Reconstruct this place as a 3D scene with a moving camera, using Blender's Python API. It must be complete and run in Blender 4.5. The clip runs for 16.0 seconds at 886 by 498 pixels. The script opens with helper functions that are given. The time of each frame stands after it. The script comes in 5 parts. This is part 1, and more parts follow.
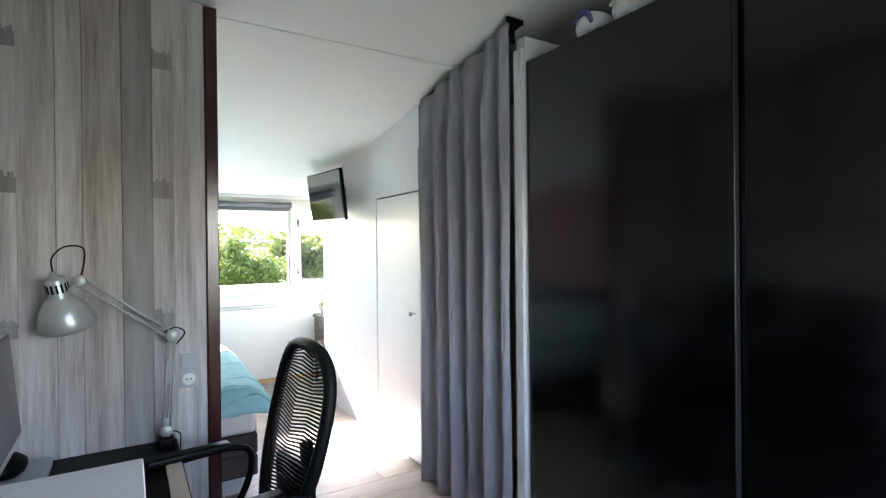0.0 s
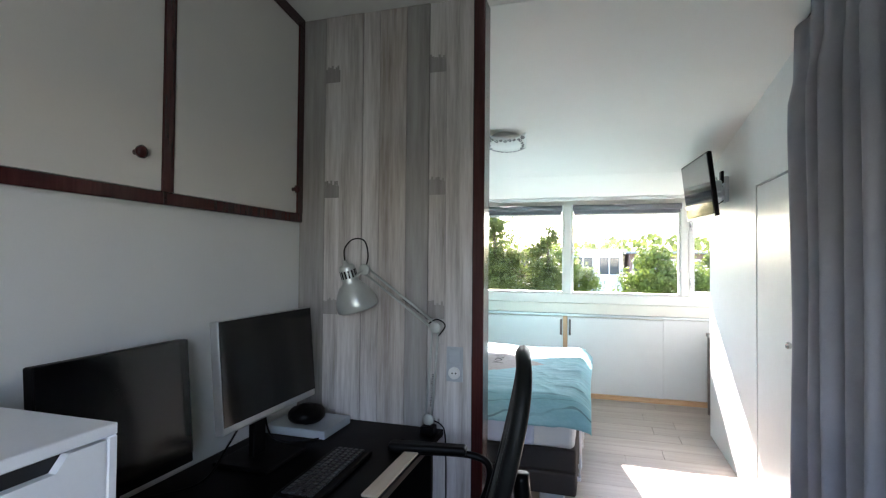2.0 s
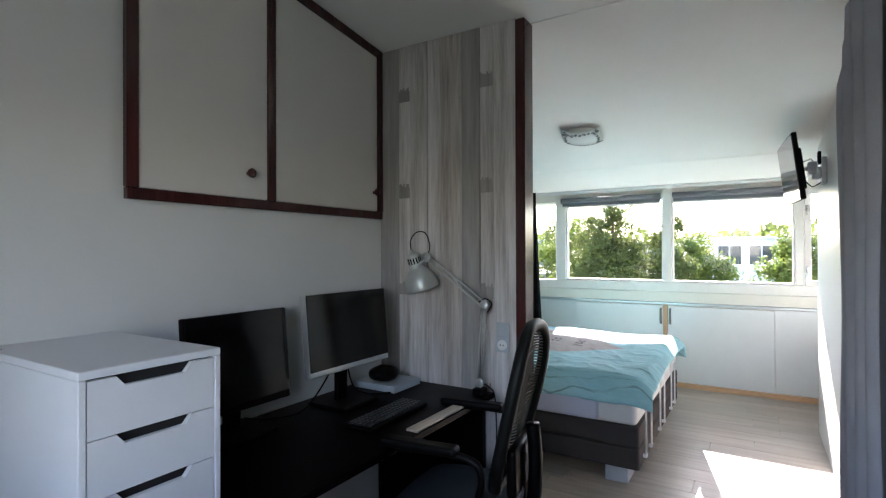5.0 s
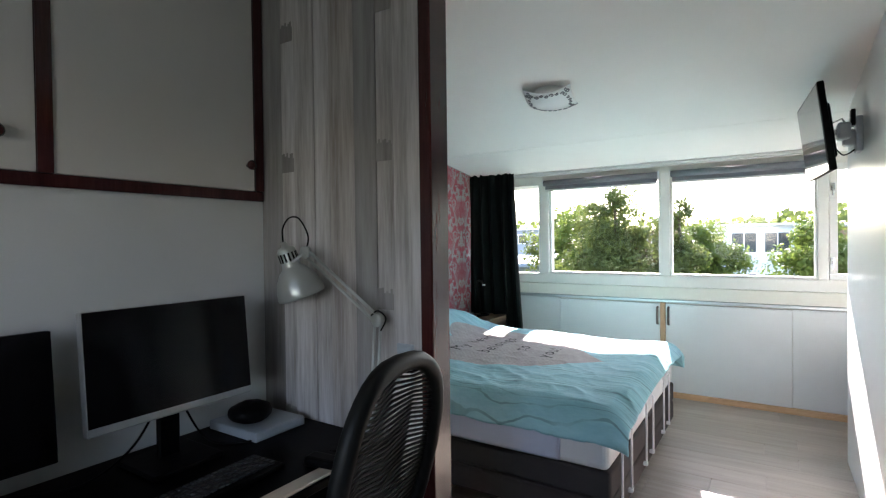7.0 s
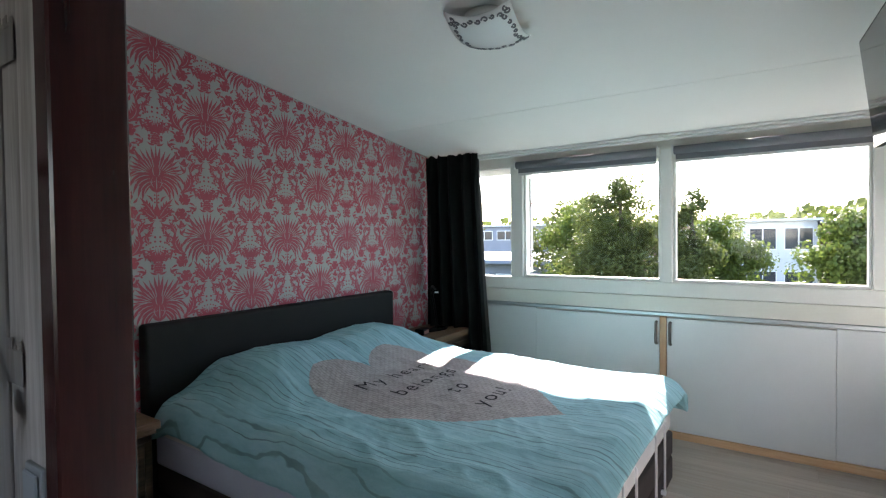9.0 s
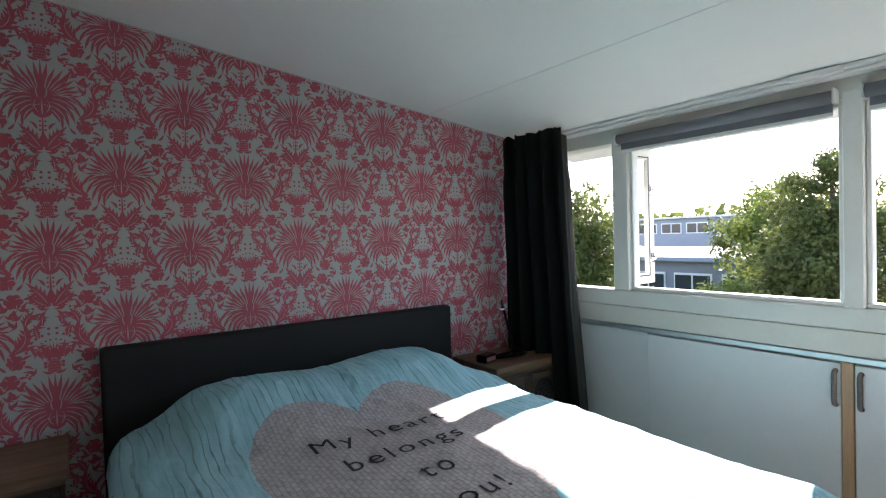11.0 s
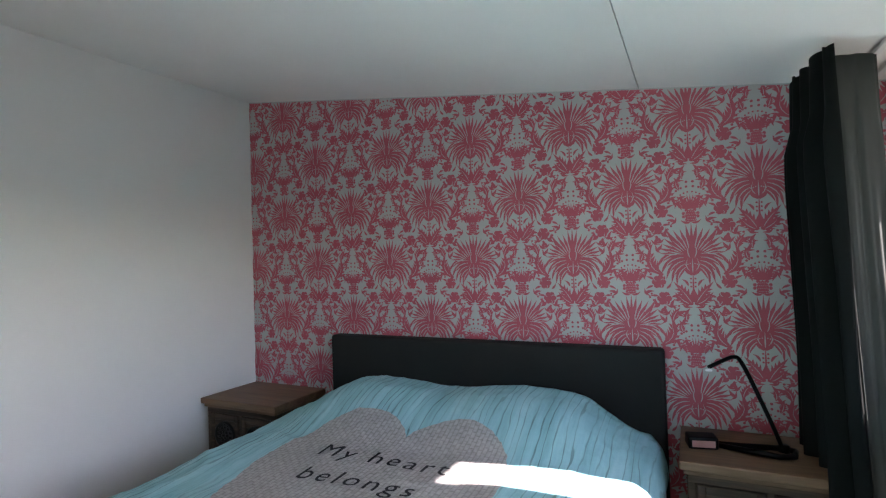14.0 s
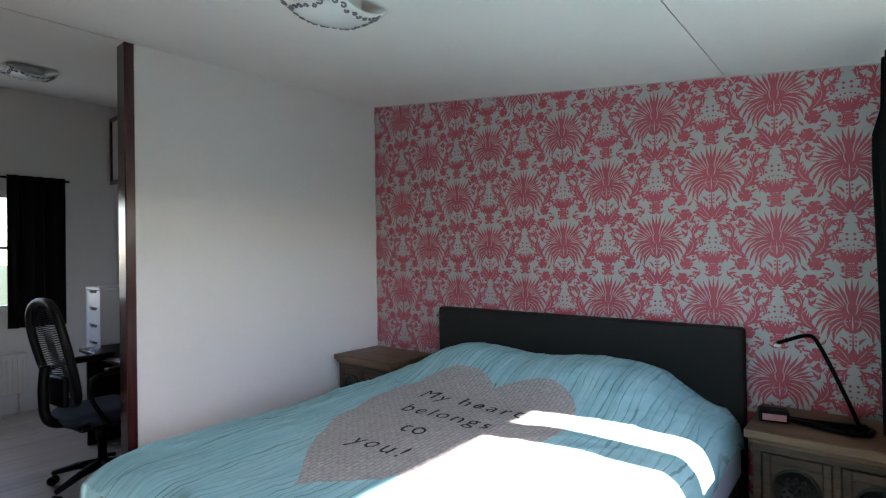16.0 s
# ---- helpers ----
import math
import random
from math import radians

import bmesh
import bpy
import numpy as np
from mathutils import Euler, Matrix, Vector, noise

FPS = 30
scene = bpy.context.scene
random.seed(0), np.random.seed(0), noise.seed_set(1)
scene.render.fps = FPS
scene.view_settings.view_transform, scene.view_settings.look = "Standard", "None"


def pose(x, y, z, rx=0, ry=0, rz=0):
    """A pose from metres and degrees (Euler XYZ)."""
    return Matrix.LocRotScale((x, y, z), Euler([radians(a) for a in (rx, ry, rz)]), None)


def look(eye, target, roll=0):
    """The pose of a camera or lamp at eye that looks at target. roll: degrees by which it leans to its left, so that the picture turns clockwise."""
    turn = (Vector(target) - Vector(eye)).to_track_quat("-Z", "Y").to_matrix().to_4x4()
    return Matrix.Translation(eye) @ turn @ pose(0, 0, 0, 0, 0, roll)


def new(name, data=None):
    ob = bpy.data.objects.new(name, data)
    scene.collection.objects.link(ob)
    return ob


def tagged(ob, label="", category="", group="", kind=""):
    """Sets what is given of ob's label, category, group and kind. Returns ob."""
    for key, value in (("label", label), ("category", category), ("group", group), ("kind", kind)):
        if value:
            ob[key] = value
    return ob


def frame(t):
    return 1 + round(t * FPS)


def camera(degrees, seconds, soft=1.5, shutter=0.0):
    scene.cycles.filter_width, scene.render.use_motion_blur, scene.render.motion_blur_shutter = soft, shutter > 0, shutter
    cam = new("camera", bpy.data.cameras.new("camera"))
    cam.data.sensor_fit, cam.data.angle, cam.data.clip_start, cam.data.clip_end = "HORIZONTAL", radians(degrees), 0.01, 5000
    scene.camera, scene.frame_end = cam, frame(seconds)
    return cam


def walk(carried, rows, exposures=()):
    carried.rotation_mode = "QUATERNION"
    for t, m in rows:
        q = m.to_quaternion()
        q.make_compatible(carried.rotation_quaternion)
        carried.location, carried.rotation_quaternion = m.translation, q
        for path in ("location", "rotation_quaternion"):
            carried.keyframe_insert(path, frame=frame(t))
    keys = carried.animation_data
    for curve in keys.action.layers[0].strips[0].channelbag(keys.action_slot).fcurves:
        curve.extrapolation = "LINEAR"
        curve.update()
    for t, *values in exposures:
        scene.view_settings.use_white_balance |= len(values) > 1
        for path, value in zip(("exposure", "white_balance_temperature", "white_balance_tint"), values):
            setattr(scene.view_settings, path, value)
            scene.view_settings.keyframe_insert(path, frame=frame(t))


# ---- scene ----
import itertools

cam = camera(82.0, 16.0, soft=1.25)
METRES, EYE, TILT, LEAN, TURN = 8.0, 1.5, 0.0, 0.0, -31.7
PATH = [
    (0, (0.154, 0.455, 1.54), (1.205, 2.157, 1.534), -0.6),
    (0.5, (0.328, 0.519, 1.503), (1.031, 2.391, 1.523), -0.5),
    (1, (0.548, 0.64, 1.46), (0.836, 2.618, 1.505), -0.7),
    (1.5, (0.712, 0.733, 1.472), (0.576, 2.728, 1.514), -0.4),
    (2, (0.959, 0.772, 1.473), (0.379, 2.686, 1.516), 0.5),
    (2.5, (1.073, 0.736, 1.444), (0.331, 2.593, 1.498), -0.0),
    (3, (1.204, 0.626, 1.429), (0.369, 2.443, 1.485), -0.4),
    (3.5, (1.361, 0.547, 1.436), (0.444, 2.324, 1.475), -0.1),
    (4, (1.471, 0.486, 1.443), (0.486, 2.226, 1.476), -0.2),
    (6.5, (1.432, 1.118, 1.471), (0.362, 2.808, 1.448), -0.5),
    (7, (1.471, 1.452, 1.463), (0.388, 3.133, 1.433), -0.7),
    (7.5, (1.44, 1.75, 1.466), (0.344, 3.422, 1.432), -0.6),
    (8, (1.386, 2.033, 1.458), (0.284, 3.702, 1.417), -0.6),
    (10.3, (1.377, 3.305, 1.461), (0.024, 4.777, 1.396), -1.3),
    (10.5, (1.399, 3.41, 1.471), (-0.045, 4.792, 1.413), -1.3),
    (11, (1.419, 3.755, 1.487), (-0.207, 4.917, 1.437), -1.7),
    (11.5, (1.423, 4.092, 1.499), (-0.327, 5.059, 1.451), -1.9),
    (12, (1.399, 4.484, 1.493), (-0.498, 5.114, 1.46), -2.1),
    (12.5, (1.313, 4.838, 1.499), (-0.672, 5.084, 1.49), -2.2),
    (13, (1.292, 5.219, 1.508), (-0.703, 5.086, 1.51), -2.3),
    (13.5, (1.289, 5.526, 1.51), (-0.649, 5.033, 1.518), -2.2),
    (14, (1.298, 5.78, 1.487), (-0.5, 4.906, 1.525), -1.8),
    (14.5, (1.369, 5.94, 1.462), (-0.293, 4.829, 1.511), -1.4),
    (15, (1.444, 6.039, 1.443), (-0.13, 4.807, 1.486), -1.1),
    (15.5, (1.496, 6.089, 1.432), (-0.054, 4.825, 1.466), -1.0),
    (16, (1.521, 6.107, 1.422), (-0.014, 4.826, 1.438), -0.9),
]

EXPOSURES = [(t, stops, 6500, 19 if t < 9 else 23) for t, stops in ((0.0, 3.95), (1.0, 3.85), (2.0, 3.5), (4.0, 3.35), (6.5, 3.15), (8.0, 2.85), (10.5, 2.35), (12.0, 2.6), (14.0, 2.8), (16.0, 2.8))]
walk(cam, [(t, look(eye, target, roll)) for t, eye, target, roll in PATH], EXPOSURES)

# ---- world, sun and large lights ----
TO_SUN = Vector((-0.225, 1.0, 0.617)).normalized()
world = bpy.data.worlds.new("world")
scene.world = world
world.use_nodes = True
wt = world.node_tree
sky = wt.nodes.new("ShaderNodeTexSky")
sky.sky_type, sky.sun_disc = "NISHITA", False
sky.sun_elevation = math.asin(TO_SUN.z)
sky.sun_rotation = math.atan2(TO_SUN.x, TO_SUN.y)
sky.dust_density = 0.6
wt.links.new(sky.outputs[0], wt.nodes["Background"].inputs[0])
wt.nodes["Background"].inputs[1].default_value = 0.15
sun = new("sun", bpy.data.lights.new("sun", "SUN"))
sun.data.energy, sun.data.angle, sun.data.color = 5.0, radians(0.5), (1.0, 0.95, 0.88)
sun.matrix_world = look(TO_SUN * 60, (0, 0, 0))
# daylight entering by the office's rear window
rear_light = new("rear_window_daylight", bpy.data.lights.new("rear_window_daylight", "AREA"))
rear_light.data.shape, rear_light.data.size, rear_light.data.size_y = "RECTANGLE", 1.36, 0.96
rear_light.data.energy, rear_light.data.color = 0.85, (0.93, 0.97, 1.0)
rear_light.matrix_world = look((0.87, -0.02, 1.5), (0.87, 3.0, 1.5))


# ---- small helpers ----
def ceil_z(y):
    return 2.61 - 0.1355 * (y - 3.0)


def put(name, bm, mat, parent=None, smooth=False):
    me = bpy.data.meshes.new(name)
    bmesh.ops.recalc_face_normals(bm, faces=bm.faces)
    bm.to_mesh(me)
    bm.free()
    if smooth:
        me.polygons.foreach_set("use_smooth", [True] * len(me.polygons))
    for m in mat if isinstance(mat, (list, tuple)) else [mat]:
        me.materials.append(m)
    ob = new(name, me)
    if parent:
        adopt(ob, parent)
    return ob


def adopt(ob, parent):
    ob.parent = parent
    ob.matrix_parent_inverse = Matrix.Translation(-parent.location) if parent.type == "EMPTY" and parent.parent is None else Matrix()
    return ob


def thing(name, loc, label, category, group="", kind=""):
    e = new(name)
    e.location = loc
    e.empty_display_size = 0.05
    return tagged(e, label, category, group, kind)


def add_box(bm, a, b, bevel=0.0, seg=1, m=None):
    """A box from corner a to corner b, bevelled, added to bm."""
    geo = bmesh.ops.create_cube(bm, size=1.0)
    vs = geo["verts"]
    size = [max(abs(b[i] - a[i]), 1e-4) for i in range(3)]
    mid = [(a[i] + b[i]) / 2 for i in range(3)]
    for v in vs:
        v.co = Vector([mid[i] + v.co[i] * size[i] for i in range(3)])
    if bevel:
        es = list({e for v in vs for e in v.link_edges})
        out = bmesh.ops.bevel(bm, geom=es, offset=min(bevel, min(size) * 0.45), segments=seg, affect="EDGES", profile=0.5)
        vs = list({v for f in out["faces"] for v in f.verts} | {v for v in vs if v.is_valid})
    if m is not None:
        bmesh.ops.transform(bm, matrix=m, verts=vs)
    return vs


def box(name, a, b, mat, parent=None, bevel=0.003, seg=1, m=None, smooth=False):
    bm = bmesh.new()
    add_box(bm, a, b, bevel, seg, m)
    return put(name, bm, mat, parent, smooth)


def add_tube(bm, pts, r, n=8, cap=True):
    """A round bar swept along pts; r is one radius or one for each point."""
    pts = [Vector(p) for p in pts]
    rs = r if isinstance(r, (list, tuple)) else [r] * len(pts)
    rings, side = [], None
    for i, p in enumerate(pts):
        d = (pts[min(i + 1, len(pts) - 1)] - pts[max(i - 1, 0)]).normalized()
        if side is None:
            side = d.orthogonal().normalized()
        side = (side - d * side.dot(d)).normalized()
        up = d.cross(side)
        rings.append([bm.verts.new(p + rs[i] * (math.cos(a) * side + math.sin(a) * up)) for a in (2 * math.pi * k / n for k in range(n))])
    for ra, rb in zip(rings, rings[1:]):
        for k in range(n):
            bm.faces.new((ra[k], ra[(k + 1) % n], rb[(k + 1) % n], rb[k]))
    if cap:
        bm.faces.new(rings[0][::-1])
        bm.faces.new(rings[-1])


def tube(name, pts, r, mat, parent=None, n=8):
    bm = bmesh.new()
    add_tube(bm, pts, r, n)
    return put(name, bm, mat, parent, True)


def add_lathe(bm, profile, n=32, m=Matrix(), close=False):
    rings = []
    for r, z in profile:
        rings.append([bm.verts.new(m @ Vector((r * math.cos(2 * math.pi * k / n), r * math.sin(2 * math.pi * k / n), z))) for k in range(n)])
    for ra, rb in zip(rings, rings[1:]):
        for k in range(n):
            bm.faces.new((ra[k], ra[(k + 1) % n], rb[(k + 1) % n], rb[k]))
    if close:
        bm.faces.new(rings[0][::-1])
        bm.faces.new(rings[-1])


def lathe(name, profile, mat, parent=None, n=32, m=Matrix(), close=True):
    bm = bmesh.new()
    add_lathe(bm, profile, n, m, close)
    return put(name, bm, mat, parent, True)


def sheet(name, a, b, mat, parent):
    """One upright sheet of glass, standing in the plane of constant x or y."""
    bm = bmesh.new()
    mid = [(a[i] + b[i]) / 2 for i in range(3)]
    if abs(b[0] - a[0]) < abs(b[1] - a[1]):
        p = [(mid[0], a[1], a[2]), (mid[0], b[1], a[2]), (mid[0], b[1], b[2]), (mid[0], a[1], b[2])]
    else:
        p = [(a[0], mid[1], a[2]), (b[0], mid[1], a[2]), (b[0], mid[1], b[2]), (a[0], mid[1], b[2])]
    bm.faces.new([bm.verts.new(q) for q in p])
    return put(name, bm, mat, parent)


def smooth_path(pts, n=6):
    """Points of a soft curve through pts."""
    pts = [Vector(p) for p in pts]
    out = []
    for i in range(len(pts) - 1):
        a, b, c, d = pts[max(i - 1, 0)], pts[i], pts[i + 1], pts[min(i + 2, len(pts) - 1)]
        for k in range(n):
            t = k / n
            out.append(0.5 * (2 * b + (c - a) * t + (2 * a - 5 * b + 4 * c - d) * t * t + (3 * b - a - 3 * c + d) * t ** 3))
    return out + [pts[-1]]


# ---- materials ----
def shader(name, rough=0.5, metal=0.0, spec=0.5):
    m = bpy.data.materials.new(name)
    m.use_nodes = True
    b = m.node_tree.nodes["Principled BSDF"]
    b.inputs["Roughness"].default_value = rough
    b.inputs["Metallic"].default_value = metal
    b.inputs["Specular IOR Level"].default_value = spec
    return m, m.node_tree, b


def node(nt, kind, **values):
    n = nt.nodes.new(kind)
    for key, v in values.items():
        n.inputs[key].default_value = v
    return n


def coords(nt, scale=(1, 1, 1)):
    tc = nt.nodes.new("ShaderNodeTexCoord")
    mp = nt.nodes.new("ShaderNodeMapping")
    mp.inputs["Scale"].default_value = scale
    nt.links.new(tc.outputs["Object"], mp.inputs["Vector"])
    return mp.outputs[0]


def ramp(nt, fac, stops):
    r = nt.nodes.new("ShaderNodeValToRGB")
    while len(r.color_ramp.elements) < len(stops):
        r.color_ramp.elements.new(0.5)
    for e, (p, c) in zip(r.color_ramp.elements, stops):
        e.position, e.color = p, (*c, 1)
    nt.links.new(fac, r.inputs[0])
    return r.outputs[0]


def noise_out(nt, vec, scale, detail=4, rough=0.6):
    n = node(nt, "ShaderNodeTexNoise", Scale=scale, Detail=detail, Roughness=rough)
    nt.links.new(vec, n.inputs["Vector"])
    return n.outputs["Fac"]


def bump(nt, b, height, strength=0.2, dist=0.002):
    n = node(nt, "ShaderNodeBump", Strength=strength, Distance=dist)
    nt.links.new(height, n.inputs["Height"])
    nt.links.new(n.outputs[0], b.inputs["Normal"])


def mix(nt, fac, a, b, blend="MIX"):
    n = nt.nodes.new("ShaderNodeMix")
    n.data_type, n.blend_type = "RGBA", blend
    for sock, v in ((n.inputs[0], fac), (n.inputs[6], a), (n.inputs[7], b)):
        if isinstance(v, (int, float)):
            sock.default_value = v
        elif isinstance(v, tuple):
            sock.default_value = (*v, 1)
        else:
            nt.links.new(v, sock)
    return n.outputs[2]


def plain(name, col, rough=0.5, metal=0.0, vary=0.08, scale=6.0, fine=120.0, bumpy=0.1, spec=0.5, stretch=(1, 1, 1)):
    """A painted or moulded surface: faint patches, fine grain."""
    m, nt, b = shader(name, rough, metal, spec)
    v = coords(nt, stretch)
    big = noise_out(nt, v, scale)
    small = noise_out(nt, v, fine, 2)
    lo, hi = tuple(c * (1 - vary) for c in col), tuple(min(1, c * (1 + vary)) for c in col)
    c1 = ramp(nt, big, [(0.3, lo), (0.7, hi)])
    c2 = mix(nt, 0.25, c1, ramp(nt, small, [(0.35, lo), (0.65, hi)]))
    nt.links.new(c2, b.inputs["Base Color"])
    r = nt.nodes.new("ShaderNodeMapRange")
    r.inputs[3].default_value, r.inputs[4].default_value = max(0.02, rough - 0.06), min(1, rough + 0.06)
    nt.links.new(big, r.inputs[0])
    nt.links.new(r.outputs[0], b.inputs["Roughness"])
    if bumpy:
        bump(nt, b, small, bumpy, 0.001)
    return m


def wood(name, dark, mid, light, axis=2, rough=0.5, scale=1.0, vary=0.5):
    """Wood whose grain runs along axis; each board takes its own shade."""
    m, nt, b = shader(name, rough)
    st = [14 * scale] * 3
    st[axis] = 0.9 * scale
    v = coords(nt, st)
    info = nt.nodes.new("ShaderNodeObjectInfo")
    add = nt.nodes.new("ShaderNodeVectorMath")
    add.operation = "ADD"
    sc = nt.nodes.new("ShaderNodeVectorMath")
    sc.operation = "SCALE"
    sc.inputs[0].default_value = (31.0, 17.0, 23.0)
    nt.links.new(info.outputs["Random"], sc.inputs["Scale"])
    nt.links.new(v, add.inputs[0])
    nt.links.new(sc.outputs[0], add.inputs[1])
    g1 = noise_out(nt, add.outputs[0], 1.6, 6, 0.65)
    g2 = noise_out(nt, add.outputs[0], 7.0, 4, 0.7)
    c = ramp(nt, g1, [(0.28, dark), (0.5, mid), (0.72, light)])
    c = mix(nt, 0.3, c, ramp(nt, g2, [(0.3, dark), (0.65, light)]))
    hs = nt.nodes.new("ShaderNodeHueSaturation")
    mr = nt.nodes.new("ShaderNodeMapRange")
    mr.inputs[3].default_value, mr.inputs[4].default_value = 1 - vary / 2, 1 + vary / 2
    nt.links.new(info.outputs["Random"], mr.inputs[0])
    nt.links.new(mr.outputs[0], hs.inputs["Value"])
    nt.links.new(c, hs.inputs["Color"])
    nt.links.new(hs.outputs[0], b.inputs["Base Color"])
    bump(nt, b, g2, 0.25, 0.001)
    return m


def glass_mat(name):
    m, nt, b = shader(name, 0.0)
    out = nt.nodes["Material Output"]
    tr = nt.nodes.new("ShaderNodeBsdfTransparent")
    gl = nt.nodes.new("ShaderNodeBsdfGlossy")
    gl.inputs["Roughness"].default_value = 0.01
    lw = nt.nodes.new("ShaderNodeLayerWeight")
    pw = nt.nodes.new("ShaderNodeMath")
    pw.operation = "POWER"
    pw.inputs[1].default_value = 5.0
    nt.links.new(lw.outputs["Facing"], pw.inputs[0])
    fr = nt.nodes.new("ShaderNodeMapRange")
    fr.inputs[3].default_value, fr.inputs[4].default_value = 0.04, 0.9
    nt.links.new(pw.outputs[0], fr.inputs[0])
    mx = nt.nodes.new("ShaderNodeMixShader")
    nt.links.new(fr.outputs[0], mx.inputs[0])
    nt.links.new(tr.outputs[0], mx.inputs[1])
    nt.links.new(gl.outputs[0], mx.inputs[2])
    nt.links.new(mx.outputs[0], out.inputs["Surface"])
    return m


def fabric(name, col, rough=0.9, vary=0.15, weave=450.0):
    m, nt, b = shader(name, rough, 0, 0.2)
    v = coords(nt)
    big = noise_out(nt, v, 5.0)
    w = noise_out(nt, v, weave, 1)
    lo, hi = tuple(c * (1 - vary) for c in col), tuple(c * (1 + vary) for c in col)
    c = mix(nt, 0.4, ramp(nt, big, [(0.3, lo), (0.7, hi)]), ramp(nt, w, [(0.3, lo), (0.7, hi)]))
    nt.links.new(c, b.inputs["Base Color"])
    bump(nt, b, w, 0.3, 0.001)
    return m


M_WALL = plain("white_wall_paint", (0.74, 0.74, 0.73), 0.75, vary=0.03, scale=2.0, fine=180, bumpy=0.12)
M_GLOSSWALL = plain("satin_white_paint", (0.78, 0.79, 0.78), 0.32, vary=0.03, scale=3.0, fine=40, bumpy=0.1)
M_CEIL = plain("white_ceiling_paint", (0.80, 0.80, 0.78), 0.8, vary=0.03, scale=1.5, fine=160, bumpy=0.1)
M_GROOVE = plain("ceiling_joint", (0.68, 0.68, 0.66), 0.8)
M_CREAM = plain("cream_window_paint", (0.76, 0.75, 0.68), 0.4, vary=0.04, scale=4, fine=60)
M_FRAME = plain("white_window_paint", (0.80, 0.80, 0.76), 0.35, vary=0.04, scale=5, fine=60)
M_CAB = plain("white_cabinet_laminate", (0.74, 0.77, 0.78), 0.35, vary=0.03, scale=3, fine=90)
M_CABTRIM = plain("grey_metal_trim", (0.50, 0.54, 0.56), 0.35, 0.6)
M_OAK = wood("oak_strip", (0.42, 0.24, 0.13), (0.55, 0.34, 0.19), (0.64, 0.43, 0.27), 0, 0.5)
M_OAKZ = wood("oak_post", (0.42, 0.24, 0.13), (0.55, 0.34, 0.19), (0.64, 0.43, 0.27), 2, 0.5)
M_FLOOR = wood("grey_oak_laminate", (0.30, 0.255, 0.215), (0.40, 0.35, 0.30), (0.48, 0.43, 0.38), 0, 0.38, 0.8, 0.16)
M_PLANK = wood("weathered_plank", (0.20, 0.165, 0.15), (0.56, 0.52, 0.505), (0.78, 0.76, 0.75), 2, 0.7, 0.55, 0.22)
M_PLANKMID = wood("weathered_plank_brown", (0.12, 0.075, 0.055), (0.48, 0.42, 0.385), (0.74, 0.70, 0.68), 2, 0.7, 0.5, 0.15)
M_PLANKDARK = wood("weathered_plank_dark", (0.15, 0.135, 0.13), (0.30, 0.28, 0.27), (0.42, 0.40, 0.39), 2, 0.7, 0.5, 0.15)
M_MAHOG = wood("mahogany_trim", (0.024, 0.006, 0.006), (0.048, 0.012, 0.012), (0.085, 0.023, 0.021), 2, 0.2, 1.0, 0.1)
M_MAHOG.node_tree.nodes["Principled BSDF"].inputs["Specular IOR Level"].default_value = 0.6
M_CUPDOOR = plain("cupboard_door_paint", (0.72, 0.70, 0.67), 0.55, vary=0.03, scale=3, fine=150, bumpy=0.15)
M_PINK = plain("wallpaper_pink_print", (0.48, 0.090, 0.125), 0.6, vary=0.12, scale=9, fine=260, bumpy=0.1)
M_PAPER = plain("wallpaper_grey_ground", (0.46, 0.485, 0.48), 0.6, vary=0.06, scale=7, fine=260, bumpy=0.15)
M_BLACKGLOSS = plain("black_gloss_panel", (0.0008, 0.0008, 0.001), 0.16, vary=0.5, scale=2.5, fine=9, bumpy=0.12, spec=0.55, stretch=(1, 0.6, 7))
M_DESK = plain("black_desk_laminate", (0.0012, 0.0012, 0.0016), 0.3, vary=0.2, scale=8, bumpy=0.03, spec=0.04)
M_BLACK = plain("black_plastic", (0.0018, 0.0018, 0.0022), 0.45, vary=0.2, scale=20, spec=0.12)
M_SCREEN = plain("dark_screen", (0.002, 0.002, 0.0025), 0.14, vary=0.1, bumpy=0, spec=0.35)
M_TVSCREEN = plain("glossy_dark_screen", (0.004, 0.004, 0.005), 0.07, vary=0.1, bumpy=0, spec=0.8)
M_SILVER = plain("silver_plastic", (0.55, 0.55, 0.55), 0.35, 0.7)
M_LAMPGREY = plain("silver_lamp_paint", (0.50, 0.52, 0.50), 0.38, 0.5, vary=0.06, scale=10)
M_CHROME = plain("brushed_steel", (0.6, 0.6, 0.6), 0.25, 1.0)
M_DARKEDGE = plain("dark_anodised_edge", (0.03, 0.03, 0.032), 0.4, 0.5)
M_WHITE = plain("white_lacquer", (0.76, 0.77, 0.80), 0.3, vary=0.03, scale=5)
# near-black base colour stands in for the shade inside narrow gaps
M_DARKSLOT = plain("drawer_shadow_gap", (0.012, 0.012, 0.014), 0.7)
M_WARDWHITE = plain("white_board", (0.72, 0.73, 0.74), 0.4)
M_CURTGREY = fabric("grey_curtain_cloth", (0.32, 0.32, 0.355))
M_CURTDARK = fabric("dark_green_curtain_cloth", (0.0035, 0.0048, 0.0045))
M_LINING = fabric("grey_curtain_lining", (0.05, 0.052, 0.048))
M_HEADBOARD = fabric("charcoal_upholstery", (0.019, 0.0195, 0.0185), 0.75, 0.1)
M_BEDBASE = fabric("brown_grey_upholstery", (0.055, 0.048, 0.047), 0.85)
M_SHEET = fabric("pale_lavender_sheet", (0.52, 0.55, 0.66), 0.9, 0.05)
M_MATTRESS = fabric("white_mattress_cloth", (0.66, 0.66, 0.66), 0.9, 0.05)
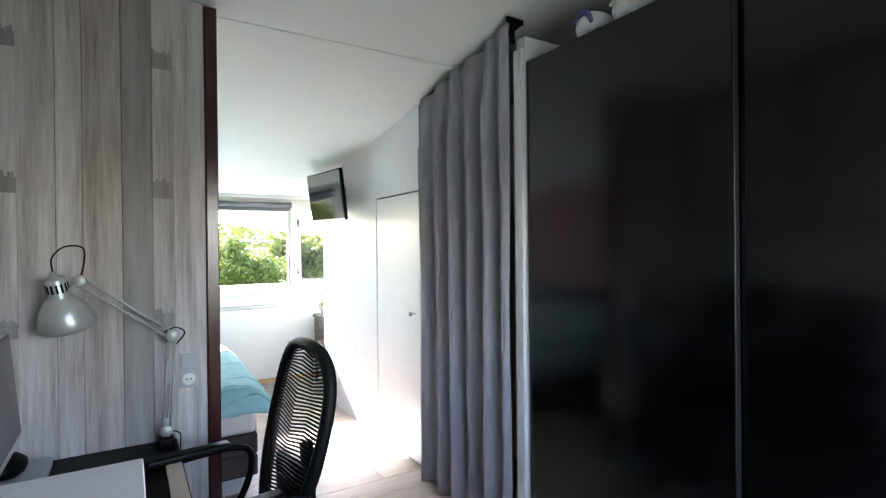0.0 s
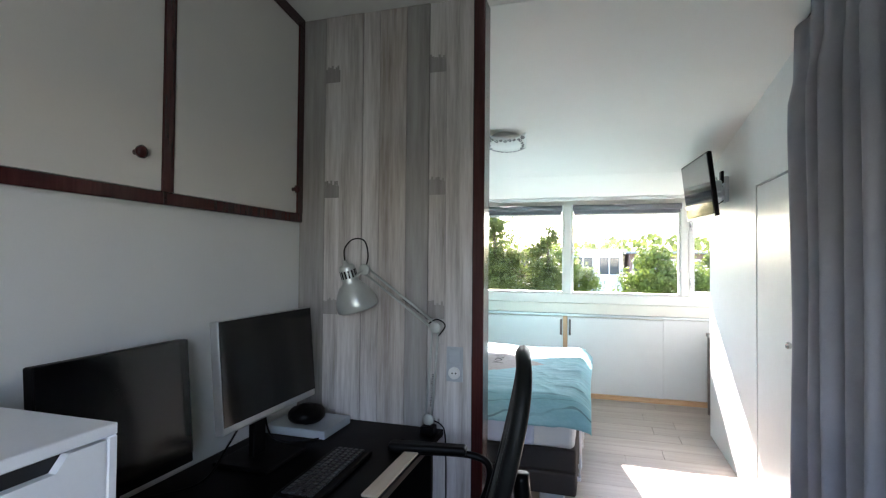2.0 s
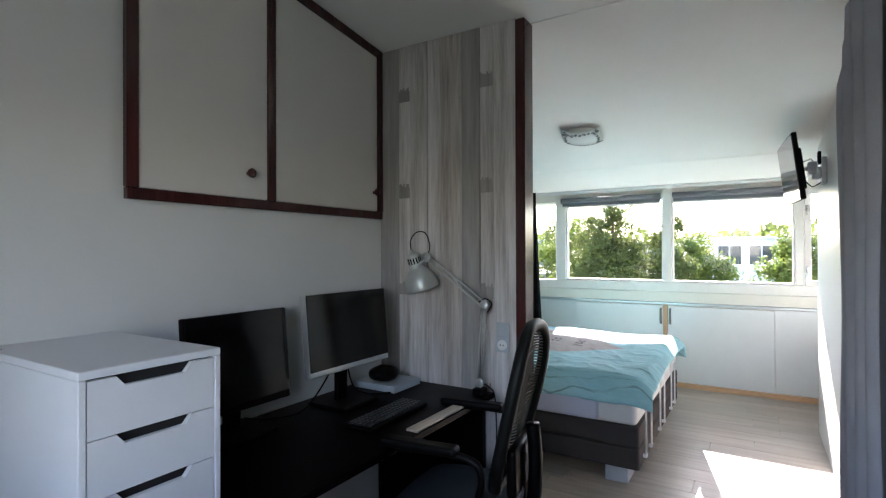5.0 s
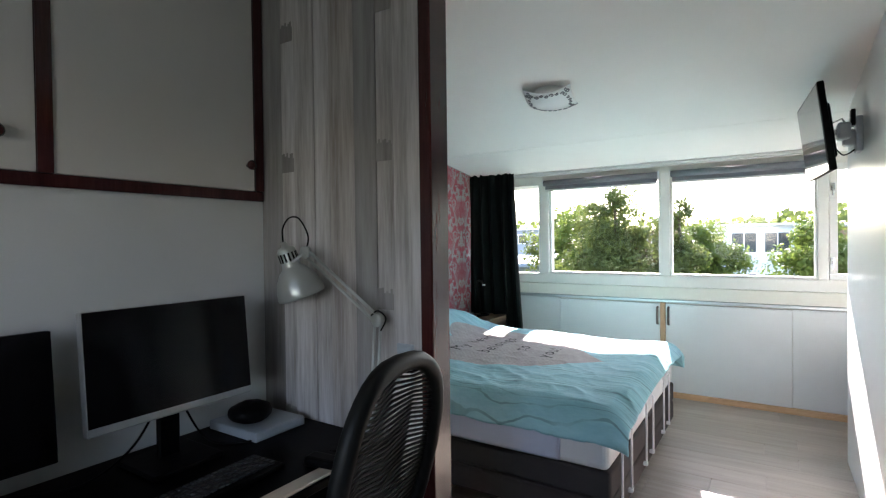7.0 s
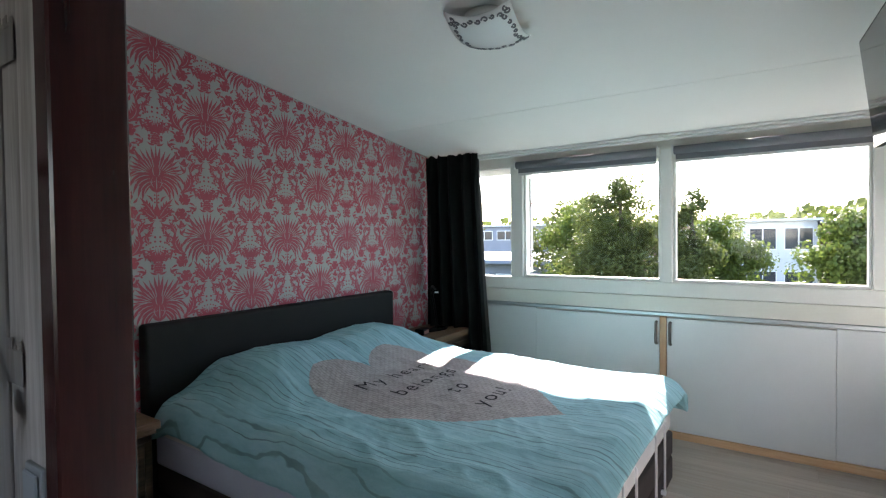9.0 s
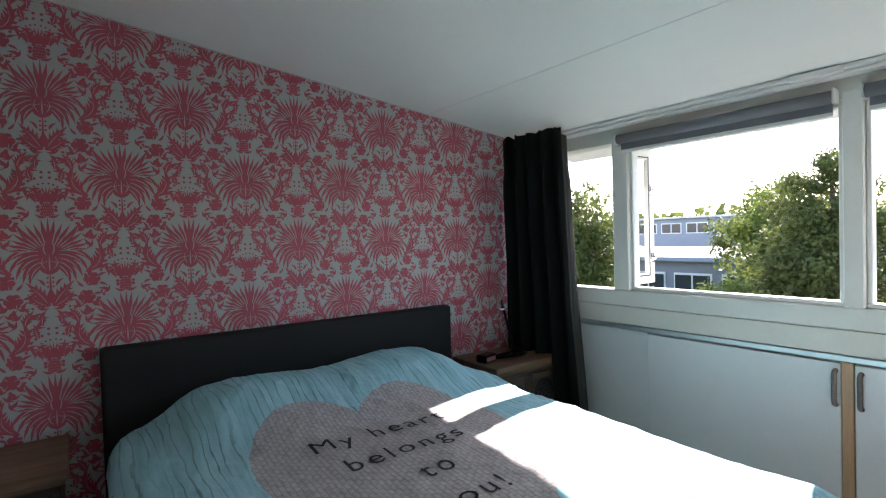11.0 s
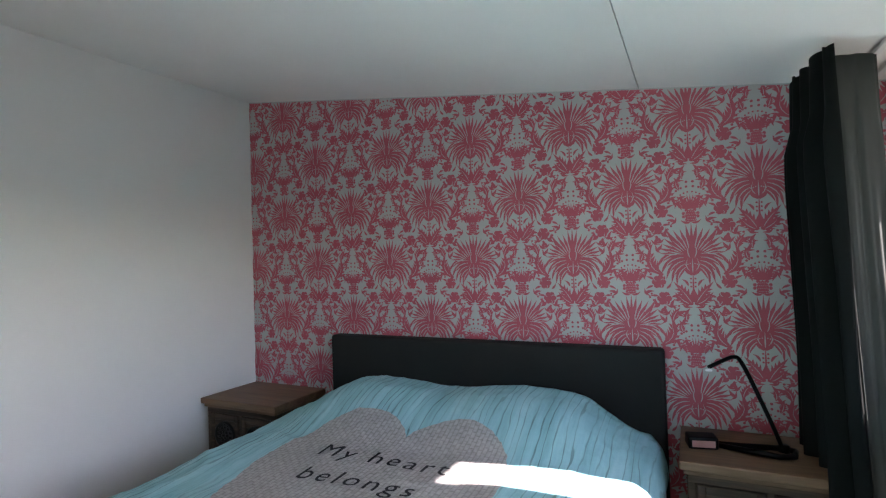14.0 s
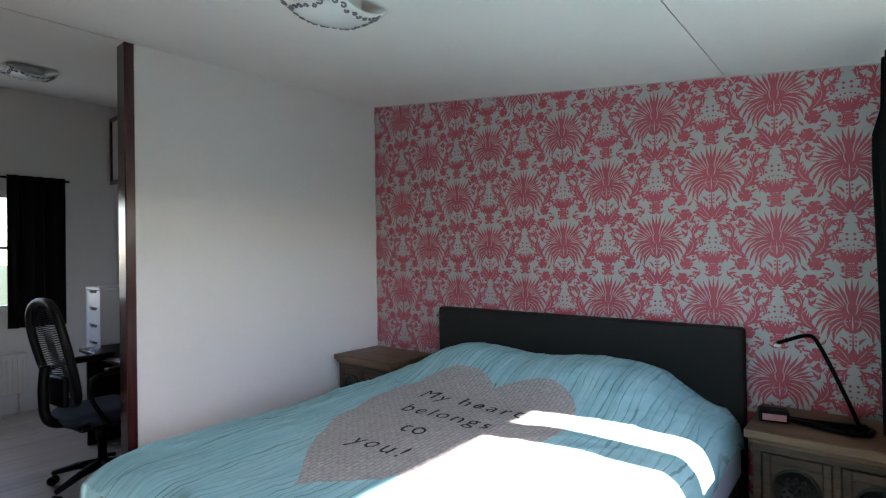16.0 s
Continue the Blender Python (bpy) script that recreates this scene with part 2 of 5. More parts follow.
M_INK = fabric("black_print", (0.03, 0.03, 0.035), 0.9)
M_NIGHT = wood("worn_brown_wood", (0.010, 0.006, 0.004), (0.042, 0.026, 0.016), (0.13, 0.085, 0.05), 1, 0.55, 1.3, 0.15)
M_NIGHTTOP = wood("worn_wood_top", (0.07, 0.038, 0.02), (0.15, 0.088, 0.048), (0.24, 0.15, 0.085), 1, 0.5, 1.0, 0.1)
M_CARVED = plain("dark_carved_wood", (0.008, 0.007, 0.006), 0.45, vary=0.4, scale=40)
M_GLASS = glass_mat("window_glass")
M_FROST = plain("frosted_lamp_glass", (0.78, 0.82, 0.82), 0.25, vary=0.03)
M_DRESS = wood("grey_brown_dresser", (0.10, 0.085, 0.075), (0.17, 0.15, 0.135), (0.24, 0.21, 0.19), 0, 0.5)
M_LEAF = plain("house_plant_leaf", (0.16, 0.30, 0.04), 0.45, vary=0.3, scale=30)
M_MESHBACK = plain("chair_mesh_grey", (0.007, 0.007, 0.0075), 0.6, spec=0.2)
M_CHAIRGREY = plain("chair_frame_black", (0.006, 0.0065, 0.0065), 0.5, spec=0.2)
M_SEAT = fabric("chair_seat_cloth", (0.02, 0.028, 0.036))
M_PALE = wood("pale_beech", (0.50, 0.40, 0.30), (0.60, 0.50, 0.40), (0.68, 0.58, 0.48), 1, 0.4)
M_RAD = plain("radiator_enamel", (0.70, 0.69, 0.64), 0.35)
M_BLIND = plain("grey_blind_cloth", (0.17, 0.18, 0.20), 0.6)
M_RAIL = plain("white_rail", (0.72, 0.73, 0.72), 0.35)
M_SOCKET = plain("grey_socket_plastic", (0.42, 0.46, 0.50), 0.3)
M_SKYBLUE = plain("blue_plastic", (0.10, 0.09, 0.28), 0.4)

XA, XC, XD, YP, YW = -1.264, -0.414, 1.885, 2.912, 6.52   # wallpaper wall, desk wall, door wall, plank wall, window wall
YB = 3.09    # bedroom face of the partition
XR = 2.52    # far right wall
XE = 0.445   # end of the partition


# ---- structure ----
def wall(name, x0, x1, y0, y1, mat, z0=0.0, z1=None, label="plain white painted wall"):
    bm = bmesh.new()
    top = lambda y: z1 if z1 is not None else ceil_z(y) + 0.03
    c = [bm.verts.new(p) for p in ((x0, y0, z0), (x1, y0, z0), (x1, y1, z0), (x0, y1, z0), (x0, y0, top(y0)), (x1, y0, top(y0)), (x1, y1, top(y1)), (x0, y1, top(y1)))]
    for f in ((0, 1, 2, 3), (4, 5, 6, 7), (0, 1, 5, 4), (1, 2, 6, 5), (2, 3, 7, 6), (3, 0, 4, 7)):
        bm.faces.new([c[i] for i in f])
    return tagged(put(name, bm, mat), label, "wall", kind="structure")


wall("wall_wallpaper", XA - 0.12, XA, YB - 0.15, 6.80, M_PAPER, label="bedroom wall with pink damask wallpaper on grey")
wall("wall_desk", XC - 0.12, XC, -0.2, YP + 0.02, M_WALL, label="white painted wall behind the desk")
bm = bmesh.new()
c = [bm.verts.new((x, y, z)) for z, x, y in [(0, XA, YP + 0.022), (0, XE, YP + 0.022), (0, XE, 2.995), (0, XA, YB)] + [(ceil_z(y) + 0.01, x, y) for x, y in ((XA, YP + 0.022), (XE, YP + 0.022), (XE, 2.995), (XA, YB))]]
for f in ((0, 1, 2, 3), (4, 5, 6, 7), (0, 1, 5, 4), (1, 2, 6, 5), (2, 3, 7, 6), (3, 0, 4, 7)):
    bm.faces.new([c[i] for i in f])
tagged(put("wall_partition", bm, M_WALL), "white partition wall between office and bedroom", "wall", kind="structure")
wall("wall_door_north", XD, XD + 0.10, 4.30, 5.63, M_GLOSSWALL, label="white wall beside the flush door")
wall("wall_door_south", XD, XD + 0.10, 3.40, 3.57, M_GLOSSWALL)
wall("wall_door_over", XD, XD + 0.10, 3.57, 4.30, M_GLOSSWALL, z0=1.945)
wall("wall_recess_return", XD + 0.10, XR, 5.53, 5.63, M_WALL)
wall("wall_far_right", XR, XR + 0.12, -0.2, 6.80, M_WALL)
wall("wall_closet_back", XD + 0.10, XR, 3.40, 3.50, M_WALL)
wall("wall_closet_end", 1.80, XR, 2.345, 2.405, M_WARDWHITE, z1=2.56, label="white board panel beside the wardrobe")
wall("wall_window_low", XA, XR, 6.56, 6.66, M_CREAM, z1=1.0)
wall("wall_window_left", XA, -1.10, 6.53, 6.66, M_CREAM, z0=1.001, z1=2.044)
wall("wall_window_right", 2.36, XR, 6.53, 6.66, M_CREAM, z0=1.001, z1=2.044)
wall("wall_window_head", XA, XR, 6.53, 6.66, M_CREAM, z0=2.045, z1=2.25)
wall("wall_rear_left", XC, 0.12, -0.12, 0.0, M_WALL)
wall("wall_rear_right", 1.62, XR, -0.12, 0.0, M_WALL)
wall("wall_rear_low", 0.12, 1.62, -0.12, 0.0, M_WALL, z1=0.95)
wall("wall_rear_high", 0.12, 1.62, -0.12, 0.0, M_WALL, z0=2.05)

# ceiling: three boards with open joints, under one backing board
bm = bmesh.new()
for y0, y1, x0 in ((-0.2, 2.985, XC - 0.12), (2.995, 5.584, XA - 0.12), (5.588, 6.80, XA - 0.12)):
    c = [bm.verts.new((x, y, ceil_z(y) + dz)) for dz in (0, 0.012) for x, y in ((x0, y0), (XR, y0), (XR, y1), (x0, y1))]
    for f in ((0, 1, 2, 3), (4, 5, 6, 7), (0, 1, 5, 4), (1, 2, 6, 5), (2, 3, 7, 6), (3, 0, 4, 7)):
        bm.faces.new([c[i] for i in f])
tagged(put("ceiling", bm, M_CEIL), "white sloping ceiling of painted boards with thin joints", "ceiling", kind="structure")
# slab's overhang past the window is added unseen, to limit sun on the bed
bm = bmesh.new()
c = [bm.verts.new((x, y, ceil_z(y) + dz)) for dz in (0.014, 0.12) for x, y in ((XA - 0.12, -0.2), (XR + 0.12, -0.2), (XR + 0.12, 7.12), (XA - 0.12, 7.12))]
for f in ((0, 1, 2, 3), (4, 5, 6, 7), (0, 1, 5, 4), (1, 2, 6, 5), (2, 3, 7, 6), (3, 0, 4, 7)):
    bm.faces.new([c[i] for i in f])
tagged(put("roof", bm, M_GROOVE), "flat sloping roof slab with an unseen overhang added to trim the sun", "roof", kind="structure")
# unseen board on the overhang, set where it ends the bed's sun patch
tagged(box("sun_cut_fascia", (-6.0, 7.12, 2.066), (8.0, 7.15, 2.20), M_FRAME, bevel=0.004), "unseen white board added at the overhang to trim the sun", "fascia", kind="structure")

floor = tagged(box("floor", (XA - 0.12, -0.2, -0.14), (XR + 0.12, 6.66, -0.010), M_FLOOR, bevel=0), "grey oak laminate floor", "floor", kind="structure")

# flush door in the right wall, with its thin frame
door = thing("door_1", (XD, 3.935, 0), "closed flush white door with a small knob", "door", kind="structure")
box("door_leaf", (XD + 0.004, 3.578, 0.012), (XD + 0.044, 4.292, 1.935), M_GLOSSWALL, door, 0.002)
lathe("knob", [(0.006, 0), (0.007, 0.02), (0.016, 0.03), (0.018, 0.04), (0.012, 0.048)], M_CHROME, door, 16, Matrix.Translation((XD + 0.004, 3.65, 1.07)) @ pose(0, 0, 0, 0, -90, 0))
bm = bmesh.new()
add_box(bm, (XD + 0.02, 3.5705, 0), (XD + 0.06, 3.5775, 1.944))
add_box(bm, (XD + 0.02, 4.2925, 0), (XD + 0.06, 4.2995, 1.944))
add_box(bm, (XD + 0.02, 3.5705, 1.936), (XD + 0.06, 4.2995, 1.944))
put("door_stop", bm, M_DARKSLOT, door)

# trim on the end of the partition
tagged(box("trim_partition", (XE + 0.001, YP - 0.018, 0), (XE + 0.052, 3.004, 2.608), M_MAHOG, bevel=0.004), "dark mahogany-stained post capping the partition", "trim", kind="structure")


# ---- window ----
def window_front():
    w = thing("window_1", (0.6, 6.56, 1.0), "wide white wooden window with fixed panes", "window", kind="structure")
    y0, y1 = 6.535, 6.625
    z0, z1 = 1.115, 2.045
    bm = bmesh.new()
    add_box(bm, (XA, 6.532, 1.014), (XR, 6.64, z0), 0.006)
    add_box(bm, (XA + 0.002, 6.66, 1.02), (XR, 6.74, 1.085), 0.004)
    put("sill", bm, M_FRAME, w)
    for x0, x1 in ((-0.595, -0.483), (0.606, 0.684), (1.786, 1.858)):
        box("mullion", (x0, y0 - 0.006, z0 - 0.002), (x1, y1, z1 + 0.03), M_FRAME, w, 0.006)
    for x0, x1 in ((-0.481, 0.604), (0.686, 1.784)):
        bm = bmesh.new()
        for a, b in (((x0, z0), (x1, z0 + 0.022)), ((x0, z1 - 0.03), (x1, z1)), ((x0, z0 + 0.022), (x0 + 0.018, z1 - 0.03)), ((x1 - 0.018, z0 + 0.022), (x1, z1 - 0.03))):
            add_box(bm, (a[0], y0 + 0.02, a[1]), (b[0], y1 - 0.01, b[1]), 0.003)
        put("glazing_bead", bm, M_FRAME, w)
        g = sheet("pane", (x0 + 0.01, 6.585, z0 + 0.01), (x1 - 0.01, 6.591, z1 - 0.01), M_GLASS, w)
        g.visible_shadow = False
    # right casement, closed
    bm = bmesh.new()
    for a, b in (((1.862, z0), (2.36, z0 + 0.05)), ((1.862, z1 - 0.05), (2.36, z1)), ((1.862, z0 + 0.05), (1.915, z1 - 0.05)), ((2.31, z0 + 0.05), (2.36, z1 - 0.05))):
        add_box(bm, (a[0], y0 + 0.004, a[1]), (b[0], y1 - 0.01, b[1]), 0.004)
    put("casement", bm, M_FRAME, w)
    g = sheet("pane", (1.905, 6.585, z0 + 0.04), (2.32, 6.591, z1 - 0.04), M_GLASS, w)
    g.visible_shadow = False
    for z in (1.27, 1.86):
        bm = bmesh.new()
        add_box(bm, (1.868, y0 - 0.008, z - 0.03), (1.896, y0 + 0.006, z + 0.03), 0.002)
        add_box(bm, (1.872, y0 - 0.03, z - 0.006), (1.888, y0 - 0.006, z + 0.008), 0.002)
        add_box(bm, (1.876, y0 - 0.034, z - 0.07), (1.886, y0 - 0.022, z + 0.006), 0.002)
        put("latch", bm, M_CHROME, w)
    # left casement, standing open at a right angle
    bm = bmesh.new()
    sx = (-0.640, -0.600)
    for a, b in (((6.64, z0 + 0.01), (7.0, z0 + 0.075)), ((6.64, z1 - 0.075), (7.0, z1 - 0.01)), ((6.64, z0 + 0.075), (6.70, z1 - 0.075)), ((6.94, z0 + 0.075), (7.0, z1 - 0.075))):
        add_box(bm, (sx[0], a[0], a[1]), (sx[1], b[0], b[1]), 0.004)
    put("open_casement", bm, M_FRAME, w)
    bm = bmesh.new()
    for y in (6.697, 6.935):
        add_box(bm, (sx[1] + 0.0005, y, z0 + 0.06), (sx[1] + 0.003, y + 0.007, z1 - 0.06))
    for z in (z0 + 0.06, z1 - 0.067):
        add_box(bm, (sx[1] + 0.0005, 6.697, z), (sx[1] + 0.003, 6.942, z + 0.007))
    put("rubber_seal", bm, M_BLACK, w)
    g = sheet("pane", (-0.622, 6.69, z0 + 0.07), (-0.617, 6.95, z1 - 0.07), M_GLASS, w)
    g.visible_shadow = False
    for z in (1.30, 1.76):
        bm = bmesh.new()
        add_box(bm, (sx[1], 6.952, z - 0.035), (sx[1] + 0.010, 6.985, z + 0.035), 0.003)
        add_tube(bm, [(sx[1] + 0.008, 6.968, z), (sx[1] + 0.035, 6.968, z + 0.004), (sx[1] + 0.045, 6.93, z - 0.012), (sx[1] + 0.05, 6.875, z - 0.022)], 0.007, 8)
        put("handle", bm, M_CHROME, w)
    return w


window_front()

# roller blinds rolled up under the window head
def roller_blind(x0, x1):
    b = thing("roller_blind", ((x0 + x1) / 2, 6.50, 1.98), "dark grey roller blind rolled up under the window head", "blind", "window blinds")
    tube("roll", [(x0 + 0.012, 6.495, 2.052), (x1 - 0.012, 6.495, 2.052)], 0.030, M_BLIND, b, 16)
    box("cloth", (x0 + 0.02, 6.512, 1.985), (x1 - 0.02, 6.515, 2.05), M_BLIND, b, 0)
    box("bottom_bar", (x0 + 0.02, 6.507, 1.968), (x1 - 0.02, 6.521, 1.988), M_RAIL, b, 0.003)
    for x in (x0, x1 - 0.01):
        box("bracket", (x, 6.462, 2.018), (x + 0.01, 6.53, 2.088), M_RAIL, b, 0.003)


roller_blind(-0.53, 0.600)
roller_blind(0.690, 1.80)

# curtain rail on the ceiling by the window
rail = thing("curtain_rail", (0.6, 6.38, 2.16), "white double curtain rail under the ceiling", "curtain rail")
bm = bmesh.new()
for y in (6.36, 6.43):
    add_box(bm, (XA + 0.01, y, ceil_z(y) - 0.020), (1.88, y + 0.022, ceil_z(y) - 0.004), 0.003)
put("track", bm, M_RAIL, rail)
box("joint", (0.46, 6.345, ceil_z(6.36) - 0.030), (0.66, 6.39, ceil_z(6.36) - 0.006), M_RAIL, rail, 0.003)

# knee-high cupboard front under the window
cab = thing("window_cupboard", (0.6, 6.53, 0), "white sliding-door cupboard front built under the window", "cupboard", kind="structure")
box("panel", (XA + 0.002, 6.535, 0.05), (-0.365, 6.557, 0.868), M_CAB, cab, 0.002)
box("door", (-0.362, 6.520, 0.052), (0.598, 6.540, 0.862), M_CAB, cab, 0.003)
box("door", (0.648, 6.520, 0.052), (1.616, 6.540, 0.862), M_CAB, cab, 0.003)
box("panel", (1.618, 6.532, 0.052), (XR - 0.002, 6.555, 0.868), M_CAB, cab, 0.002)
box("post", (0.601, 6.512, 0.05), (0.645, 6.556, 0.872), M_OAKZ, cab, 0.003)
box("plinth", (XA + 0.002, 6.508, 0.0), (XR - 0.002, 6.556, 0.049), M_OAK, cab, 0.003)
box("top_trim", (XA + 0.002, 6.512, 0.874), (XR - 0.002, 6.559, 0.900), M_CABTRIM, cab, 0.003)
box("apron", (XA + 0.002, 6.528, 0.902), (XR - 0.002, 6.559, 1.012), M_CREAM, cab, 0.002)
for x in (0.578, 0.672):
    bm = bmesh.new()
    add_tube(bm, smooth_path([(x, 6.522, 0.828), (x, 6.500, 0.815), (x, 6.498, 0.75), (x, 6.500, 0.685), (x, 6.522, 0.672)], 4), 0.011, 8)
    put("handle", bm, M_DRESS, cab, True)


# ---- curtains ----
def curtain(name, path, z0, z1fun, mat, folds, amp, label, flare=1.0, pinch=0.12, drift=(0, 0), start=0.0):
    """A hanging curtain whose folds run along a plan line."""
    pts = smooth_path(path, 40)
    n, rows = len(pts), 22
    bm = bmesh.new()
    grid = []
    for j in range(rows + 1):
        f = j / rows
        line = []
        for i, p in enumerate(pts):
            d = (pts[min(i + 1, n - 1)] - pts[max(i - 1, 0)]).normalized()
            out = Vector((-d.y, d.x, 0))
            u = i / (n - 1)
            ph = 2 * math.pi * folds * u + 1.3 * noise.noise((u * 6, 0, 3.0)) + 0.6 * noise.noise((u * 5, f * 1.5, 8.0))
            a = amp * (0.55 + 0.45 * math.sin(9 * u + 1) ** 2) * (0.45 + 0.55 * min(1, (1 - f) / 0.25 + 0.35)) * (1 + (flare - 1) * (1 - f))
            w = a * (math.sin(ph) + 0.28 * math.sin(2 * ph + 0.7)) + 0.012 * noise.noise((u * 9, f * 3, 1.0))
            if f > 1 - pinch:
                w = a * 0.8 * math.copysign(abs(math.sin(ph)) ** 0.6, math.sin(ph))
            q = p + out * w + Vector((drift[0], drift[1], 0)) * ((start + (1 - start) * u) * (1 - f) ** 1.3)
            top = z1fun(q.y) + (0.018 * noise.noise((u * 14, 2.0, 5.0)) if pinch > 0.12 else 0)
            line.append(bm.verts.new((q.x, q.y, z0 + f * (top - z0))))
        grid.append(line)
    for j in range(rows):
        for i in range(n - 1):
            bm.faces.new((grid[j][i], grid[j][i + 1], grid[j + 1][i + 1], grid[j + 1][i]))
    c = thing(name, (pts[n // 2].x, pts[n // 2].y, z0), label, "curtain")
    ob = put("cloth", bm, mat, c, True)
    so = ob.modifiers.new("thick", "SOLIDIFY")
    so.thickness = 0.003
    return c


curtain("closet_curtain", [(1.83, 3.47, 0), (1.80, 3.1, 0), (1.79, 2.75, 0), (1.76, 2.43, 0)], 0.02, lambda y: ceil_z(y) - 0.045, M_CURTGREY, 6.0, 0.046, "long grey pleated curtain hanging in front of a closet")
crail = thing("closet_curtain_rail", (1.82, 2.9, 2.6), "black curtain rail under the sloping ceiling", "curtain rail")
bm = bmesh.new()
add_tube(bm, [(1.84, 2.425, ceil_z(2.425) - 0.03), (1.84, 3.398, ceil_z(3.398) - 0.03)], 0.012, 8)
add_box(bm, (1.765, 2.412, ceil_z(2.4) - 0.15), (1.795, 2.422, ceil_z(2.4) - 0.02), 0.002)
add_box(bm, (1.745, 2.408, ceil_z(2.4) - 0.045), (1.85, 2.424, ceil_z(2.4) - 0.018), 0.003)
put("rod", bm, M_BLACK, crail, True)

curtain("bedroom_curtain", [(-1.235, 6.19, 0), (-1.08, 6.18, 0), (-0.90, 6.19, 0), (-0.735, 6.215, 0)], 0.03, lambda y: ceil_z(6.35) - 0.012, M_CURTDARK, 5.0, 0.045, "dark green blackout curtain drawn aside at the window", 1.25, 0.13, (0.07, 0.07))
curtain("curtain_lining", [(-0.737, 6.222, 0), (-0.760, 6.280, 0), (-0.800, 6.345, 0)], 0.03, lambda y: ceil_z(6.35) - 0.05, M_LINING, 1.0, 0.012, "grey lining edge of the blackout curtain", 1.4, 0.12, (0.07, 0.08), 0.9)


# ---- plank wall, floor boards and wallpaper come last; the things of the bedroom ----
BED_X0, BED_X1, BED_Y0, BED_Y1 = -1.16, 0.845, 3.83, 5.64
BC = (BED_Y0 + BED_Y1) / 2


def sstep(a, b, t):
    t = max(0.0, min(1.0, (t - a) / (b - a)))
    return t * t * (3 - 2 * t)


def duvet_point(x, l, lift=0.0):
    """A point of the duvet: x along the bed, l across it from its middle line, both measured along the cloth."""
    a, e = 0.83, abs(l) - 0.83
    y, drop = l, 0.0
    if e > 0:
        soft = 0.11 * (1 - math.exp(-e / 0.11))
        y, drop = math.copysign(a + soft, l), e - soft * 0.75
    ex = x - 0.81
    px = x
    if ex > 0:
        soft = 0.21 * (1 - math.exp(-ex / 0.21))
        px, dx = 0.81 + soft, ex - soft * 0.72
        drop = math.hypot(drop, dx)
    head = sstep(-0.42, -0.86, x)
    two = 0.55 + 0.45 * math.cos(2 * math.pi * (abs(l) - 0.42) / 0.95)
    side = 1 - sstep(0.55, 0.86, abs(l)) * 0.75
    z = 0.66 + 0.045 * math.cos(l * 1.5) + 0.02 * sstep(0.6, -0.4, x) + head * (0.12 + 0.05 * two) * side - 0.05 * sstep(-0.98, -1.14, x)
    far = sstep(0.2, 0.9, abs(l)) + sstep(0.3, 0.9, x)
    w = 0.016 * noise.noise((px * 2.3, l * 2.3, 0.5)) + 0.004 * noise.noise((px * 6 + 2 * l, l * 6, 4.0))
    ridge = 1 - abs(noise.noise((px * 3.1 + l * 1.4, l * 4.2, 9.0)))
    w += (0.004 + 0.005 * far) * ridge ** 6 - 0.003
    crease = 1 - abs(noise.noise((px * 2.2 - l * 4.0, l * 11.0 + px * 3.0, 5.0)))
    w += 0.005 * crease ** 5 * (0.4 + noise.noise((px * 1.5, l * 1.5, 11.0)))
    ridge = 1 - abs(noise.noise((px * 7.0, l * 6.0 + px, 2.0)))
    w += 0.004 * ridge ** 8
    k = 0.02 * noise.noise((px * 4.0, l * 3, 7.0)) * min(1, drop * 6)
    return Vector((px + k, BC + y * (1 + k * 0.5), z - drop + w + lift))


